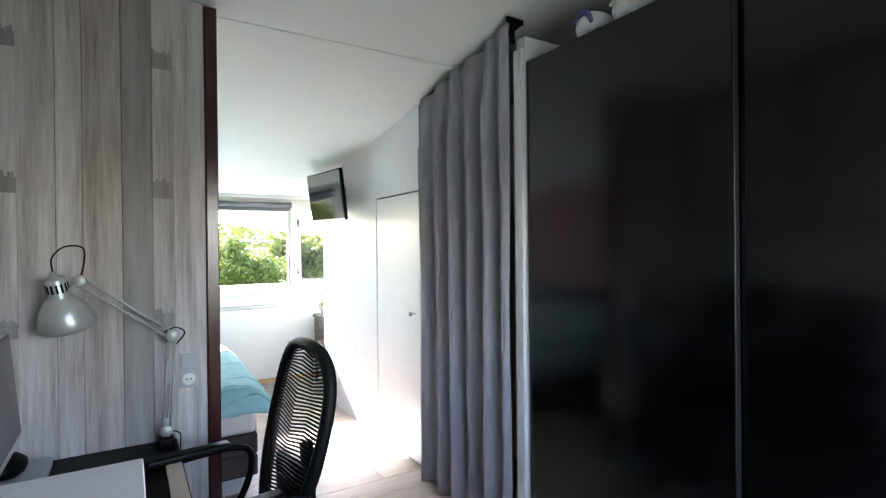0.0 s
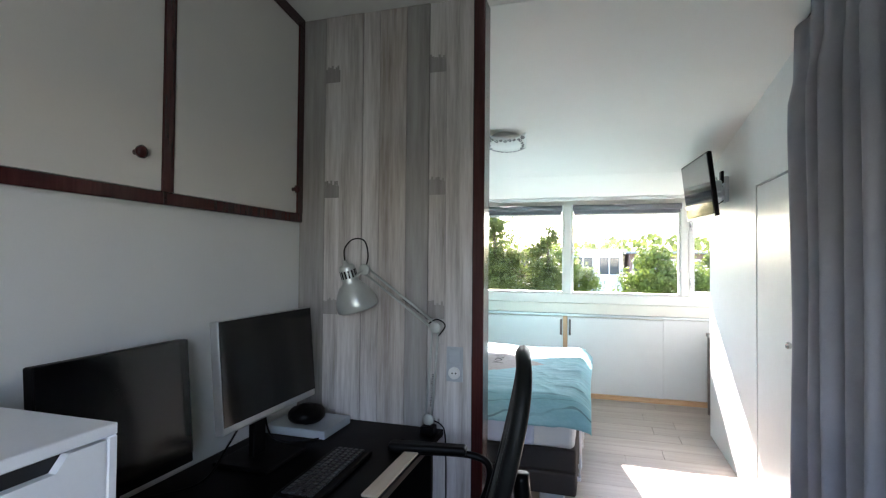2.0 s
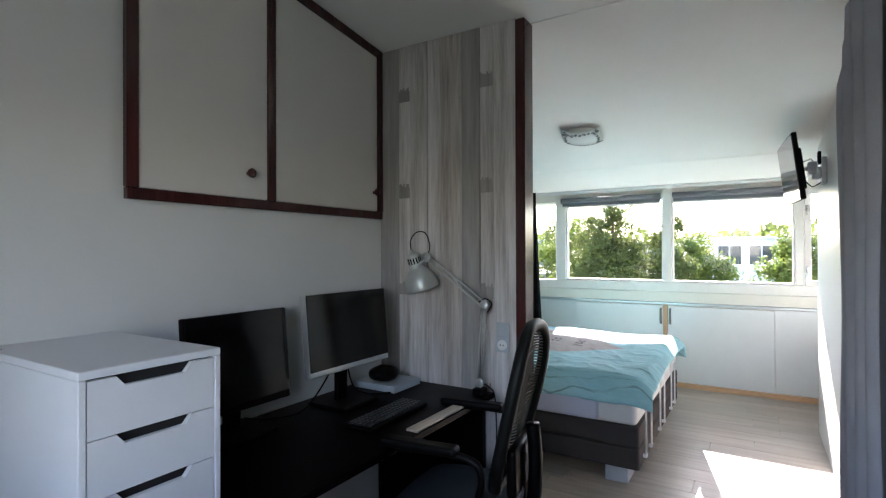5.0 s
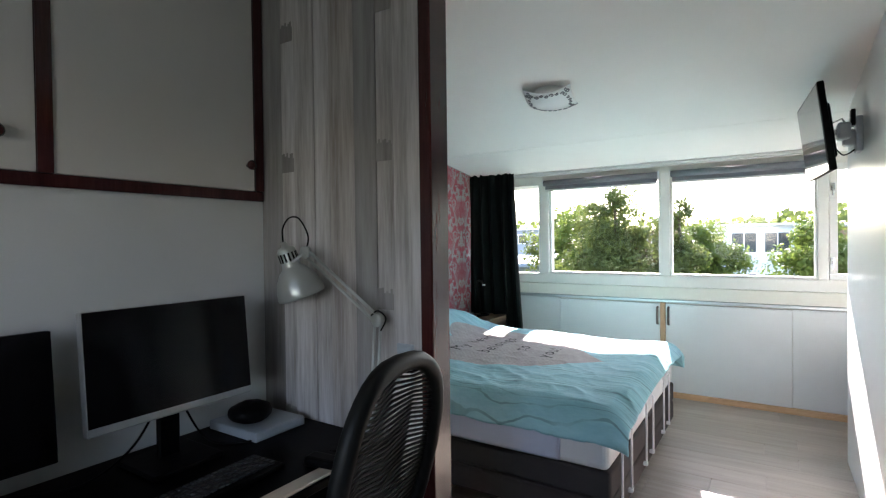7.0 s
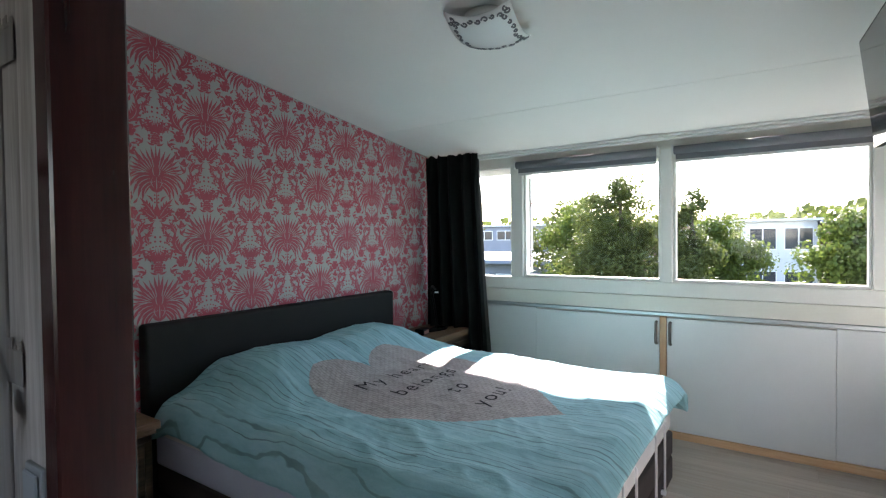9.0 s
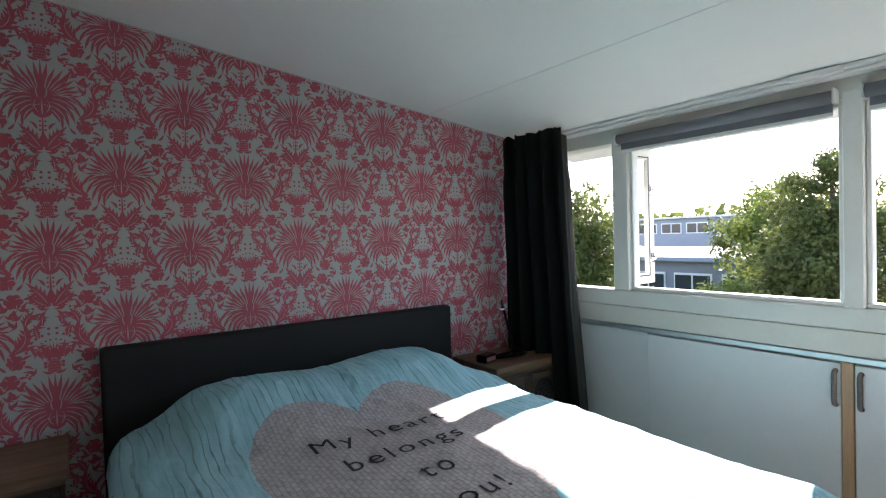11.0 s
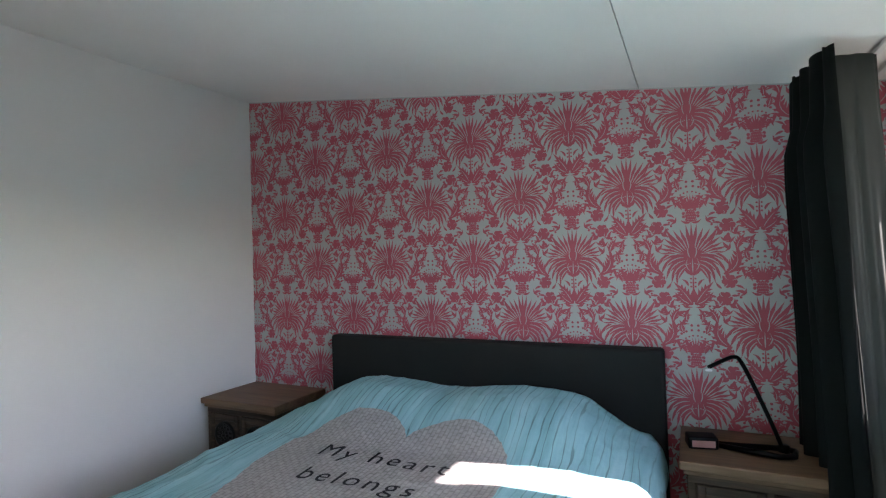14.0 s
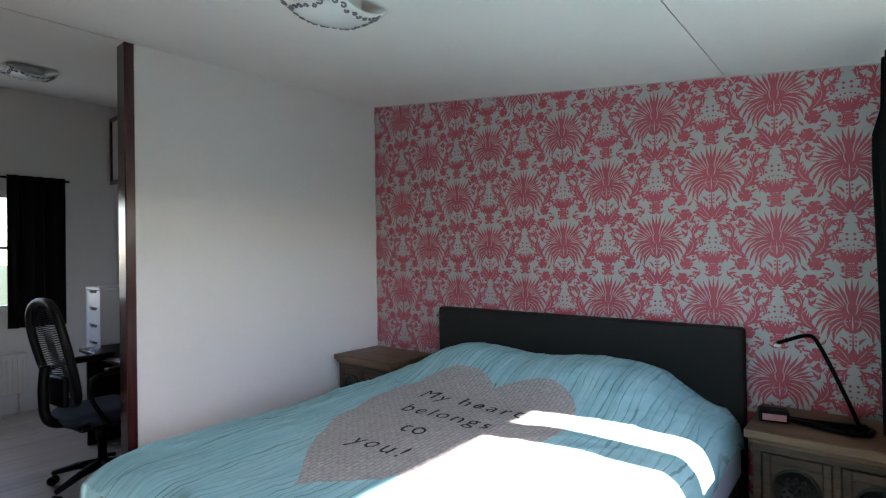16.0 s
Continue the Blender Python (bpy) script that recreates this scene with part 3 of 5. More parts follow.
def duvet_mat():
    m, nt, b = shader("teal_printed_cotton", 0.85, 0, 0.2)
    st = coords(nt, (0.7, 7.0, 1.0))
    warp = noise_out(nt, coords(nt, (1.2, 3.0, 1)), 2.0, 3)
    g = noise_out(nt, st, 2.6, 6, 0.7)
    col = ramp(nt, g, [(0.25, (0.21, 0.43, 0.475)), (0.45, (0.29, 0.56, 0.61)), (0.62, (0.37, 0.64, 0.685)), (0.8, (0.45, 0.70, 0.735))])
    # dark grain lines of the printed boards
    wv = node(nt, "ShaderNodeTexWave", Scale=7.5, Distortion=9.0, Detail=3.0)
    wv.inputs["Detail Scale"].default_value = 1.2
    wv.bands_direction = "Y"
    nt.links.new(coords(nt, (0.22, 1.25, 0.0)), wv.inputs["Vector"])
    line = ramp(nt, wv.outputs["Fac"], [(0.0, (1, 1, 1)), (0.025, (1, 1, 1)), (0.07, (0, 0, 0))])
    col = mix(nt, mix(nt, 1.0, line, ramp(nt, warp, [(0.3, (0, 0, 0)), (0.62, (0.7, 0.7, 0.7))]), "MULTIPLY"), col, (0.09, 0.15, 0.165))
    # heart of knitted grey wool
    tc = nt.nodes.new("ShaderNodeTexCoord")
    sp = nt.nodes.new("ShaderNodeSeparateXYZ")
    nt.links.new(tc.outputs["Object"], sp.inputs[0])

    def op(kind, a, b2=None):
        n = nt.nodes.new("ShaderNodeMath")
        n.operation = kind
        for s, v in zip(n.inputs, (a, b2)):
            if v is None:
                continue
            if isinstance(v, (int, float)):
                s.default_value = v
            else:
                nt.links.new(v, s)
        return n.outputs[0]

    hy = op("DIVIDE", op("SUBTRACT", HEART_X, sp.outputs[0]), 0.56)
    hx = op("DIVIDE", op("SUBTRACT", sp.outputs[1], HEART_Y), 0.434)
    wob = op("MULTIPLY", op("SUBTRACT", noise_out(nt, coords(nt), 28, 2), 0.5), 0.06)
    hx = op("ADD", hx, wob)
    q = op("SUBTRACT", op("ADD", op("MULTIPLY", hx, hx), op("MULTIPLY", hy, hy)), 1.0)
    f = op("SUBTRACT", op("POWER", q, 3.0), op("MULTIPLY", op("MULTIPLY", hx, hx), op("POWER", hy, 3.0)))
    inside = op("LESS_THAN", f, 0.0)
    br = node(nt, "ShaderNodeTexBrick", Scale=1.0)
    br.inputs["Color1"].default_value = (0.56, 0.53, 0.515, 1)
    br.inputs["Color2"].default_value = (0.44, 0.415, 0.405, 1)
    br.inputs["Mortar"].default_value = (0.17, 0.16, 0.155, 1)
    br.inputs["Brick Width"].default_value = 0.032
    br.inputs["Row Height"].default_value = 0.019
    br.inputs["Mortar Size"].default_value = 0.0045
    br.inputs["Mortar Smooth"].default_value = 1.0
    nt.links.new(coords(nt), br.inputs["Vector"])
    knit = mix(nt, 0.62, br.outputs["Color"], ramp(nt, noise_out(nt, coords(nt), 60, 3), [(0.3, (0.30, 0.285, 0.275)), (0.7, (0.52, 0.50, 0.485))]))
    col = mix(nt, inside, col, knit)
    nt.links.new(col, b.inputs["Base Color"])
    bump(nt, b, noise_out(nt, coords(nt), 28, 6), 0.5, 0.006)
    return m


HEART_X, HEART_Y = 0.03, 4.69
M_DUVET = duvet_mat()
M_DUVETBACK = fabric("teal_cotton_back", (0.25, 0.44, 0.48))


def text_pieces(words, size, x_line, y_mid):
    """Letters laid on the duvet, reading from the foot of the bed."""
    cu = bpy.data.curves.new("letters", "FONT")
    cu.body, cu.size, cu.align_x, cu.resolution_u = words, size, "CENTER", 3
    cu.space_character = 1.25
    tmp = bpy.data.objects.new("letters", cu)
    scene.collection.objects.link(tmp)
    me = bpy.data.meshes.new_from_object(tmp.evaluated_get(bpy.context.evaluated_depsgraph_get()))
    bpy.data.objects.remove(tmp)
    bpy.data.curves.remove(cu)
    bm = bmesh.new()
    bm.from_mesh(me)
    bpy.data.meshes.remove(me)
    bmesh.ops.triangulate(bm, faces=bm.faces)
    bmesh.ops.subdivide_edges(bm, edges=[e for e in bm.edges if e.calc_length() > 0.03], cuts=2)
    for v in bm.verts:
        v.co = duvet_point(x_line - v.co.y, y_mid + v.co.x - BC, 0.004)
    return bm


def bed():
    b = thing("bed", (0, BC, 0), "made double box-spring bed with a teal duvet and charcoal headboard", "bed")
    bm = bmesh.new()
    add_box(bm, (XA + 0.006, 3.81, 0.05), (-1.168, 5.655, 1.05), 0.018, 3)
    put("headboard", bm, M_HEADBOARD, b)
    for y0, y1 in ((BED_Y0 + 0.01, BC - 0.004), (BC + 0.004, BED_Y1 - 0.01)):
        for z0, z1 in ((0.105, 0.238), (0.242, 0.375)):
            box("box_spring", (BED_X0, y0, z0), (BED_X1, y1, z1), M_BEDBASE, b, 0.014, 2)
    for x in (-0.95, 0.70):
        for y in (BED_Y0 + 0.14, BC, BED_Y1 - 0.14):
            box("leg", (x - 0.07, y - 0.09, 0), (x + 0.07, y + 0.09, 0.104), M_SOCKET, b, 0.004)
    box("mattress", (BED_X0 + 0.01, BED_Y0 + 0.005, 0.377), (BED_X1 - 0.01, BED_Y1 - 0.005, 0.565), M_MATTRESS, b, 0.03, 3)
    box("sheet", (BED_X0 + 0.02, BED_Y0 - 0.006, 0.382), (BED_X1 - 0.24, BED_Y1 + 0.006, 0.53), M_SHEET, b, 0.02, 3)
    # strap brackets on the foot end
    for y in (3.98, 4.55, 5.12):
        bm = bmesh.new()
        add_tube(bm, [(0.862, y, 0.16), (0.862, y, 0.50), (0.855, y + 0.01, 0.515), (0.855, y + 0.19, 0.515), (0.862, y + 0.20, 0.50), (0.862, y + 0.20, 0.16)], 0.006, 8)
        for yy in (y, y + 0.20):
            add_box(bm, (0.835, yy - 0.012, 0.15), (0.868, yy + 0.012, 0.17), 0.002)
        put("mattress_bracket", bm, M_WHITE, b, True)
    # duvet
    bm = bmesh.new()
    xs = [-1.15 + 2.12 * i / 190 for i in range(191)]
    ls = [-1.06 + 2.12 * j / 180 for j in range(181)]
    rows = [[bm.verts.new(duvet_point(x, l)) for l in ls] for x in xs]
    for ra, rb in zip(rows, rows[1:]):
        for j in range(len(ls) - 1):
            bm.faces.new((ra[j], rb[j], rb[j + 1], ra[j + 1]))
    d = put("duvet", bm, M_DUVET, b, True)
    so = d.modifiers.new("thick", "SOLIDIFY")
    so.thickness, so.offset = 0.03, -1
    tagged(d, "teal duvet cover printed with boards and a knitted heart")
    for words, x, dy in (("My", -0.335, -0.212), ("heart", -0.335, 0.108), ("belongs", -0.15, 0.0), ("to", 0.04, 0.0), ("you!", 0.235, 0.0)):
        put("printed_words", text_pieces(words, 0.127, x + 0.025, HEART_Y + 0.01 + dy), M_INK, b)


bed()


def nightstand(x0, x1, y0, y1):
    """A low wooden cabinet whose front looks along +x."""
    n = thing("nightstand", (x0, (y0 + y1) / 2, 0), "worn brown wooden nightstand with carved round door medallions", "nightstand", "nightstands beside the bed")
    bm = bmesh.new()
    add_box(bm, (x0, y0 - 0.025, 0.665), (x1 + 0.03, y1 + 0.025, 0.70), 0.006, 2)
    add_box(bm, (x0, y0 - 0.012, 0.645), (x1 + 0.016, y1 + 0.012, 0.666), 0.006, 2)
    put("top", bm, M_NIGHTTOP, n)
    box("body", (x0, y0, 0.06), (x1 - 0.012, y1, 0.645), M_NIGHT, n, 0.004)
    for a, b in ((y0, y0 + 0.03), (y1 - 0.03, y1), ((y0 + y1) / 2 - 0.012, (y0 + y1) / 2 + 0.012)):
        box("stile", (x1 - 0.012, a, 0.0), (x1, b, 0.645), M_NIGHT, n, 0.003)
    for z in (0.06, 0.614):
        box("rail", (x1 - 0.011, y0 + 0.001, z), (x1 + 0.002, y1 - 0.001, z + 0.03), M_NIGHT, n, 0.003)
    for y in (y0, y1 - 0.04):
        box("foot", (x0, y, 0), (x0 + 0.04, y + 0.04, 0.059), M_NIGHT, n, 0.002)
    m = (y0 + y1) / 2
    for a, b in ((y0 + 0.034, m - 0.015), (m + 0.015, y1 - 0.034)):
        d = box("door", (x1 - 0.012, a, 0.095), (x1 - 0.003, b, 0.610), M_NIGHT, n, 0.002)
        bm = bmesh.new()
        for p, q in (((a, 0.095), (a + 0.028, 0.610)), ((b - 0.028, 0.095), (b, 0.610)), ((a + 0.028, 0.575), (b - 0.028, 0.610)), ((a + 0.028, 0.095), (b - 0.028, 0.130))):
            add_box(bm, (x1 - 0.003, p[0], p[1]), (x1 + 0.006, q[0], q[1]), 0.003)
        put("door_frame", bm, M_NIGHT, n)
        bm = bmesh.new()
        mt = Matrix.Translation((x1 - 0.002, (a + b) / 2, 0.49)) @ pose(0, 0, 0, 0, 90, 0)
        r = 0.078
        add_lathe(bm, [(0.001, 0.004), (r * 0.86, 0.004), (r * 0.9, 0.012), (r, 0.012), (r, 0.0)], 28, mt)
        for ring, cnt, rad in ((0.22, 5, 0.012), (0.55, 10, 0.010), (0.75, 14, 0.006)):
            for k in range(cnt):
                t = 2 * math.pi * k / cnt
                c = mt @ Vector((r * ring * math.cos(t), r * ring * math.sin(t), 0.006))
                s = bmesh.ops.create_icosphere(bm, subdivisions=1, radius=rad)
                bmesh.ops.transform(bm, matrix=Matrix.Translation(c) @ Matrix.Diagonal((0.5, 1, 1, 1)), verts=s["verts"])
        put("medallion", bm, M_CARVED, n, True)
    return n


nightstand(XA + 0.012, -0.845, 5.735, 6.275)
nightstand(XA + 0.012, -0.845, 3.13, 3.67)


def reading_lamp():
    l = thing("reading_lamp", (-1.06, 6.03, 0.70), "slim black bent-bar reading lamp on the nightstand", "lamp")
    bm = bmesh.new()
    z = 0.712
    add_tube(bm, [(-1.02, 5.80, z), (-0.955, 6.05, z), (-0.975, 6.10, z), (-1.03, 6.11, z), (-1.055, 6.08, z)], 0.011, 8)
    add_tube(bm, [(-1.055, 6.08, z), (-1.03, 5.93, z), (-1.02, 5.80, z)], 0.011, 8)
    add_tube(bm, smooth_path([(-1.05, 6.07, z), (-1.04, 6.04, 0.80), (-1.02, 5.97, 0.98), (-1.005, 5.935, 1.055), (-0.985, 5.915, 1.068), (-0.955, 5.89, 1.066), (-0.88, 5.825, 1.045)], 5), 0.008, 8)
    put("bar", bm, M_BLACK, l, True)
    box("lamp_tip", (-0.892, 5.812, 1.030), (-0.868, 5.836, 1.040), M_FROST, l, 0.003)
    lathe("foot", [(0.022, 0), (0.022, 0.02), (0.016, 0.026)], M_BLACK, l, 16, Matrix.Translation((-1.052, 6.075, 0.7005)))


reading_lamp()
clock = thing("alarm_clock", (-1.0, 5.78, 0.70), "small black alarm clock with a reddish display", "clock")
cm = Matrix.Translation((-1.0, 5.79, 0.7005)) @ pose(0, 0, 0, 0, 0, 12)
box("body", (-0.038, -0.055, 0), (0.038, 0.055, 0.048), M_BLACK, clock, 0.008, 2, cm)
box("display", (0.0385, -0.042, 0.010), (0.041, 0.042, 0.036), plain("clock_display", (0.42, 0.22, 0.20), 0.25), clock, 0.001, 1, cm)


def ceiling_lamp(x, y, turn=8):
    """A square curved glass shade on the sloping ceiling."""
    z = ceil_z(y)
    l = thing("ceiling_lamp", (x, y, z), "square frosted glass ceiling lamp with a dark scroll pattern", "lamp", "glass ceiling lamps")
    tilt = Matrix.Translation((x, y, z)) @ pose(0, 0, 0, -math.degrees(math.atan(0.1355)), 0, 0) @ pose(0, 0, 0, 0, 0, turn)
    h, n = 0.145, 16
    shape = lambda u, v: Vector((u * h, v * h, -0.085 + 0.05 * (u * u + v * v) / 2 + 0.015 * (u * u * v * v)))
    bm = bmesh.new()
    g = [[bm.verts.new(tilt @ shape(2 * i / n - 1, 2 * j / n - 1)) for j in range(n + 1)] for i in range(n + 1)]
    for i in range(n):
        for j in range(n):
            bm.faces.new((g[i][j], g[i + 1][j], g[i + 1][j + 1], g[i][j + 1]))
    s = put("shade", bm, M_FROST, l, True)
    s.modifiers.new("thick", "SOLIDIFY").thickness = 0.005
    lathe("base", [(0.11, 0.0), (0.11, -0.03), (0.10, -0.04), (0.02, -0.04), (0.015, -0.083)], M_RAIL, l, 24, tilt)
    bm = bmesh.new()
    rnd = random.Random(4)
    for side in range(4):
        for k in range(9):
            u0, v0 = -0.88 + 0.22 * k, 0.80 + rnd.uniform(-0.06, 0.06)
            turn, r = rnd.choice((-1, 1)), rnd.uniform(0.07, 0.11)
            pts = []
            for q in range(12):
                a, rr = turn * q * 0.55 + rnd.uniform(0, 0.1), r * (1 - q / 14)
                u, v = u0 + rr * math.cos(a), v0 + rr * math.sin(a)
                for _ in range(side):
                    u, v = -v, u
                if max(abs(u), abs(v)) < 0.99:
                    pts.append(tilt @ (shape(u, v) + Vector((0, 0, -0.006))))
            if len(pts) > 3:
                add_tube(bm, pts, 0.0045, 4)
    put("scroll_pattern", bm, M_BLIND, l)
    return l


ceiling_lamp(0.30, 4.56)
ceiling_lamp(0.61, 1.42)


def television():
    t = thing("television", (1.74, 4.9, 2.0), "black flat television on a swivel wall bracket, switched off", "television")
    a, b, c = Vector((1.656, 4.525, 2.212)), Vector((1.606, 5.261, 2.226)), Vector((1.713, 4.496, 1.772))
    ax = (b - a).normalized()
    up = (a - c)
    up = (up - ax * up.dot(ax)).normalized()
    nrm = ax.cross(up)
    if nrm.x > 0:
        nrm = -nrm
    mid = (a + b) / 2 - up * 0.215
    m = Matrix.Identity(4)
    for i, v in enumerate((ax, up, nrm)):
        for r in range(3):
            m[r][i] = v[r]
        m[i][3] = mid[i]
    box("casing", (-0.375, -0.218, -0.030), (0.375, 0.218, 0.0), M_BLACK, t, 0.006, 2, m)
    box("back", (-0.26, -0.15, -0.06), (0.26, 0.13, -0.029), M_BLACK, t, 0.015, 2, m)
    box("screen", (-0.362, -0.200, 0.001), (0.362, 0.206, 0.0025), M_TVSCREEN, t, 0, 1, m)
    box("lower_bezel", (-0.37, -0.2175, 0.0005), (0.37, -0.202, 0.004), M_SILVER, t, 0.001, 1, m)
    bm = bmesh.new()
    back = m @ Vector((0.0, 0.0, -0.06))
    add_box(bm, (-0.06, -0.06, -0.075), (0.06, 0.06, -0.058), 0.003, 1, m)
    wall_p = Vector((XD, 5.0, 2.03))
    add_tube(bm, [back, (1.78, 4.93, 2.03), (1.80, 5.02, 2.03), wall_p - Vector((0.02, 0, 0))], 0.016, 8)
    add_tube(bm, [back + Vector((0, 0, 0.05)), (1.79, 4.90, 2.09), (1.82, 5.0, 2.07), (1.86, 5.01, 2.0)], 0.005, 6)
    put("arm", bm, M_CHROME, t, True)
    box("wall_plate", (XD - 0.030, 4.95, 1.92), (XD, 5.06, 2.11), M_SOCKET, t, 0.008, 2)
    box("wall_hook", (XD - 0.052, 4.96, 2.06), (XD - 0.031, 5.02, 2.15), M_BLACK, t, 0.004)
    box("swivel", (1.77, 4.90, 1.985), (1.83, 5.0, 2.075), M_SOCKET, t, 0.014, 2)
    box("arm_block", (1.80, 4.955, 1.955), (XD - 0.031, 5.035, 2.035), M_SOCKET, t, 0.012, 2)
    tube("cable", smooth_path([back + Vector((0.01, -0.05, -0.06)), (1.76, 4.88, 1.93), (1.80, 4.93, 1.90), (1.85, 4.97, 1.93)], 6), 0.004, M_BLACK, t, 6)


television()


def dresser():
    d = thing("dresser", (2.2, 6.05, 0), "grey-brown wooden dresser with drawers in the recess", "dresser")
    x0, x1, y0, y1 = 1.985, 2.50, 5.80, 6.29
    box("top", (x0 - 0.01, y0, 0.75), (x1, y1 + 0.01, 0.785), M_DRESS, d, 0.004)
    for x in (x0, x1 - 0.04):
        for y in (y0 + 0.01, y1 - 0.04):
            box("leg", (x, y, 0), (x + 0.035, y + 0.035, 0.75), M_DRESS, d, 0.003)
    box("body", (x0 + 0.04, y0 + 0.02, 0.16), (x1 - 0.04, y1 - 0.005, 0.75), M_DRESS, d, 0.003)
    for k in range(3):
        z = 0.17 + 0.19 * k
        box("drawer", (x0 + 0.026, y0 + 0.055, z), (x0 + 0.041, y1 - 0.055, z + 0.18), M_DRESS, d, 0.004)
        box("drawer_handle", (x0 + 0.008, 6.0, z + 0.09), (x0 + 0.026, 6.12, z + 0.105), M_CHROME, d, 0.003)


dresser()


def house_plant(x, y, z):
    p = thing("house_plant", (x, y, z), "small green house plant in a white pot", "plant")
    lathe("pot", [(0.04, 0), (0.055, 0.08), (0.058, 0.085), (0.05, 0.085), (0.045, 0.07)], M_WHITE, p, 20, Matrix.Translation((x, y, z)))
    rnd = random.Random(9)
    bm = bmesh.new()
    for k in range(34):
        a, r, h = rnd.uniform(0, 6.28), rnd.uniform(0.02, 0.09), rnd.uniform(0.10, 0.22)
        c = Vector((x + r * math.cos(a), y + r * math.sin(a), z + h))
        add_tube(bm, [(x, y, z + 0.07), (x + r * 0.4 * math.cos(a), y + r * 0.4 * math.sin(a), z + h * 0.7), c], 0.0015, 4)
        d = Vector((math.cos(a), math.sin(a), rnd.uniform(-0.4, 0.4))).normalized() * 0.035
        s = d.cross(Vector((0, 0, 1))).normalized() * 0.018
        q = [bm.verts.new(c - d), bm.verts.new(c + s), bm.verts.new(c + d + Vector((0, 0, -0.008))), bm.verts.new(c - s)]
        bm.faces.new(q)
    put("leaves", bm, M_LEAF, p)


house_plant(2.06, 6.12, 0.785)


# ---- office ----
def desk():
    d = thing("desk", (-0.05, 2.2, 0), "black gloss desk along the wall", "desk")
    box("top", (XC + 0.004, 1.48, 0.712), (0.322, 2.905, 0.74), M_DESK, d, 0.003)
    for y in (1.50, 2.86):
        box("side", (XC + 0.02, y, 0), (0.28, y + 0.03, 0.711), M_BLACK, d, 0.002)
    box("back_panel", (XC + 0.02, 1.53, 0.3), (XC + 0.04, 2.86, 0.711), M_BLACK, d, 0.002)


desk()
strip = thing("pale_edge_strip", (0.29, 2.45, 0.74), "pale strip along the desk edge", "board")
box("board", (0.262, 2.22, 0.7405), (0.316, 2.70, 0.750), M_PALE, strip, 0.002)


def monitor(mid, width, height, yaw, tilt, casing, chin, label):
    t = thing("monitor", (mid[0] - 0.05, mid[1], 0.74), label, "monitor", "desk monitors")
    m = Matrix.Translation(mid) @ pose(0, 0, 0, 0, 0, yaw) @ pose(0, 0, 0, 0, -tilt, 0)
    w, h = width / 2, height / 2
    box("casing", (-0.035, -w, -h), (0.0, w, h), casing, t, 0.005, 2, m)
    box("back", (-0.06, -w * 0.6, -h * 0.7), (-0.034, w * 0.6, h * 0.5), M_BLACK, t, 0.012, 2, m)
    box("screen", (0.0008, -w + 0.002, -h + chin), (0.0022, w - 0.002, h - 0.002), M_SCREEN, t, 0, 1, m)
    x, y, z = mid
    box("neck", (x - 0.075, y - 0.035, 0.755), (x - 0.05, y + 0.035, z - h * 0.4), M_BLACK, t, 0.004)
    box("foot", (x - 0.16, y - 0.12, 0.7405), (x + 0.07, y + 0.12, 0.756), M_BLACK, t, 0.006, 2)


monitor((-0.172, 2.380, 1.092), 0.54, 0.36, 0, 5.0, M_SILVER, 0.026, "slim monitor with a silver frame, switched off")
monitor((-0.245, 1.838, 1.035), 0.455, 0.375, 0, 5.0, M_BLACK, 0.03, "black monitor standing on the desk, switched off")


def keyboard():
    k = thing("keyboard", (0.08, 2.3, 0.74), "black keyboard on the desk", "keyboard")
    m = Matrix.Translation((0.085, 2.33, 0.7405)) @ pose(0, 0, 0, 0, 0, 2)
    box("base", (-0.075, -0.21, 0), (0.075, 0.21, 0.016), M_BLACK, k, 0.005, 2, m)
    bm = bmesh.new()
    for r in range(5):
        for c in range(17):
            x, y = -0.055 + 0.022 * r, -0.195 + 0.0232 * c
            add_box(bm, (x, y, 0.0162), (x + 0.018, y + 0.019, 0.023), 0.002, 1, m)
    put("keys", bm, plain("key_plastic", (0.035, 0.035, 0.037), 0.3), k)


keyboard()
case = thing("flat_box", (-0.2, 2.7, 0.74), "flat pale grey box lying on the desk", "box")
box("body", (-0.38, 2.62, 0.7405), (-0.095, 2.85, 0.775), M_SOCKET, case, 0.005, 2)
pouch = thing("black_pouch", (-0.22, 2.66, 0.775), "black soft pouch with cables on a pale box", "pouch")
bm = bmesh.new()
s = bmesh.ops.create_icosphere(bm, subdivisions=3, radius=1.0)
for v in s["verts"]:
    v.co = Vector((-0.22 + 0.075 * v.co.x, 2.69 + 0.085 * v.co.y, 0.817 + 0.042 * max(-0.95, v.co.z) + 0.008 * noise.noise(v.co * 2)))
put("pouch_body", bm, M_BLACK, pouch, True)
cables = thing("cables", (-0.3, 2.4, 0.74), "black monitor cables trailing over the desk", "cable")
bm = bmesh.new()
add_tube(bm, smooth_path([(-0.24, 2.36, 0.95), (-0.30, 2.30, 0.80), (-0.27, 2.15, 0.745), (-0.33, 2.02, 0.745), (-0.38, 1.95, 0.76)], 6), 0.004, 6)
add_tube(bm, smooth_path([(-0.24, 2.42, 0.95), (-0.28, 2.52, 0.78), (-0.20, 2.55, 0.745), (-0.12, 2.62, 0.745)], 6), 0.004, 6)
put("wire", bm, M_BLACK, cables, True)


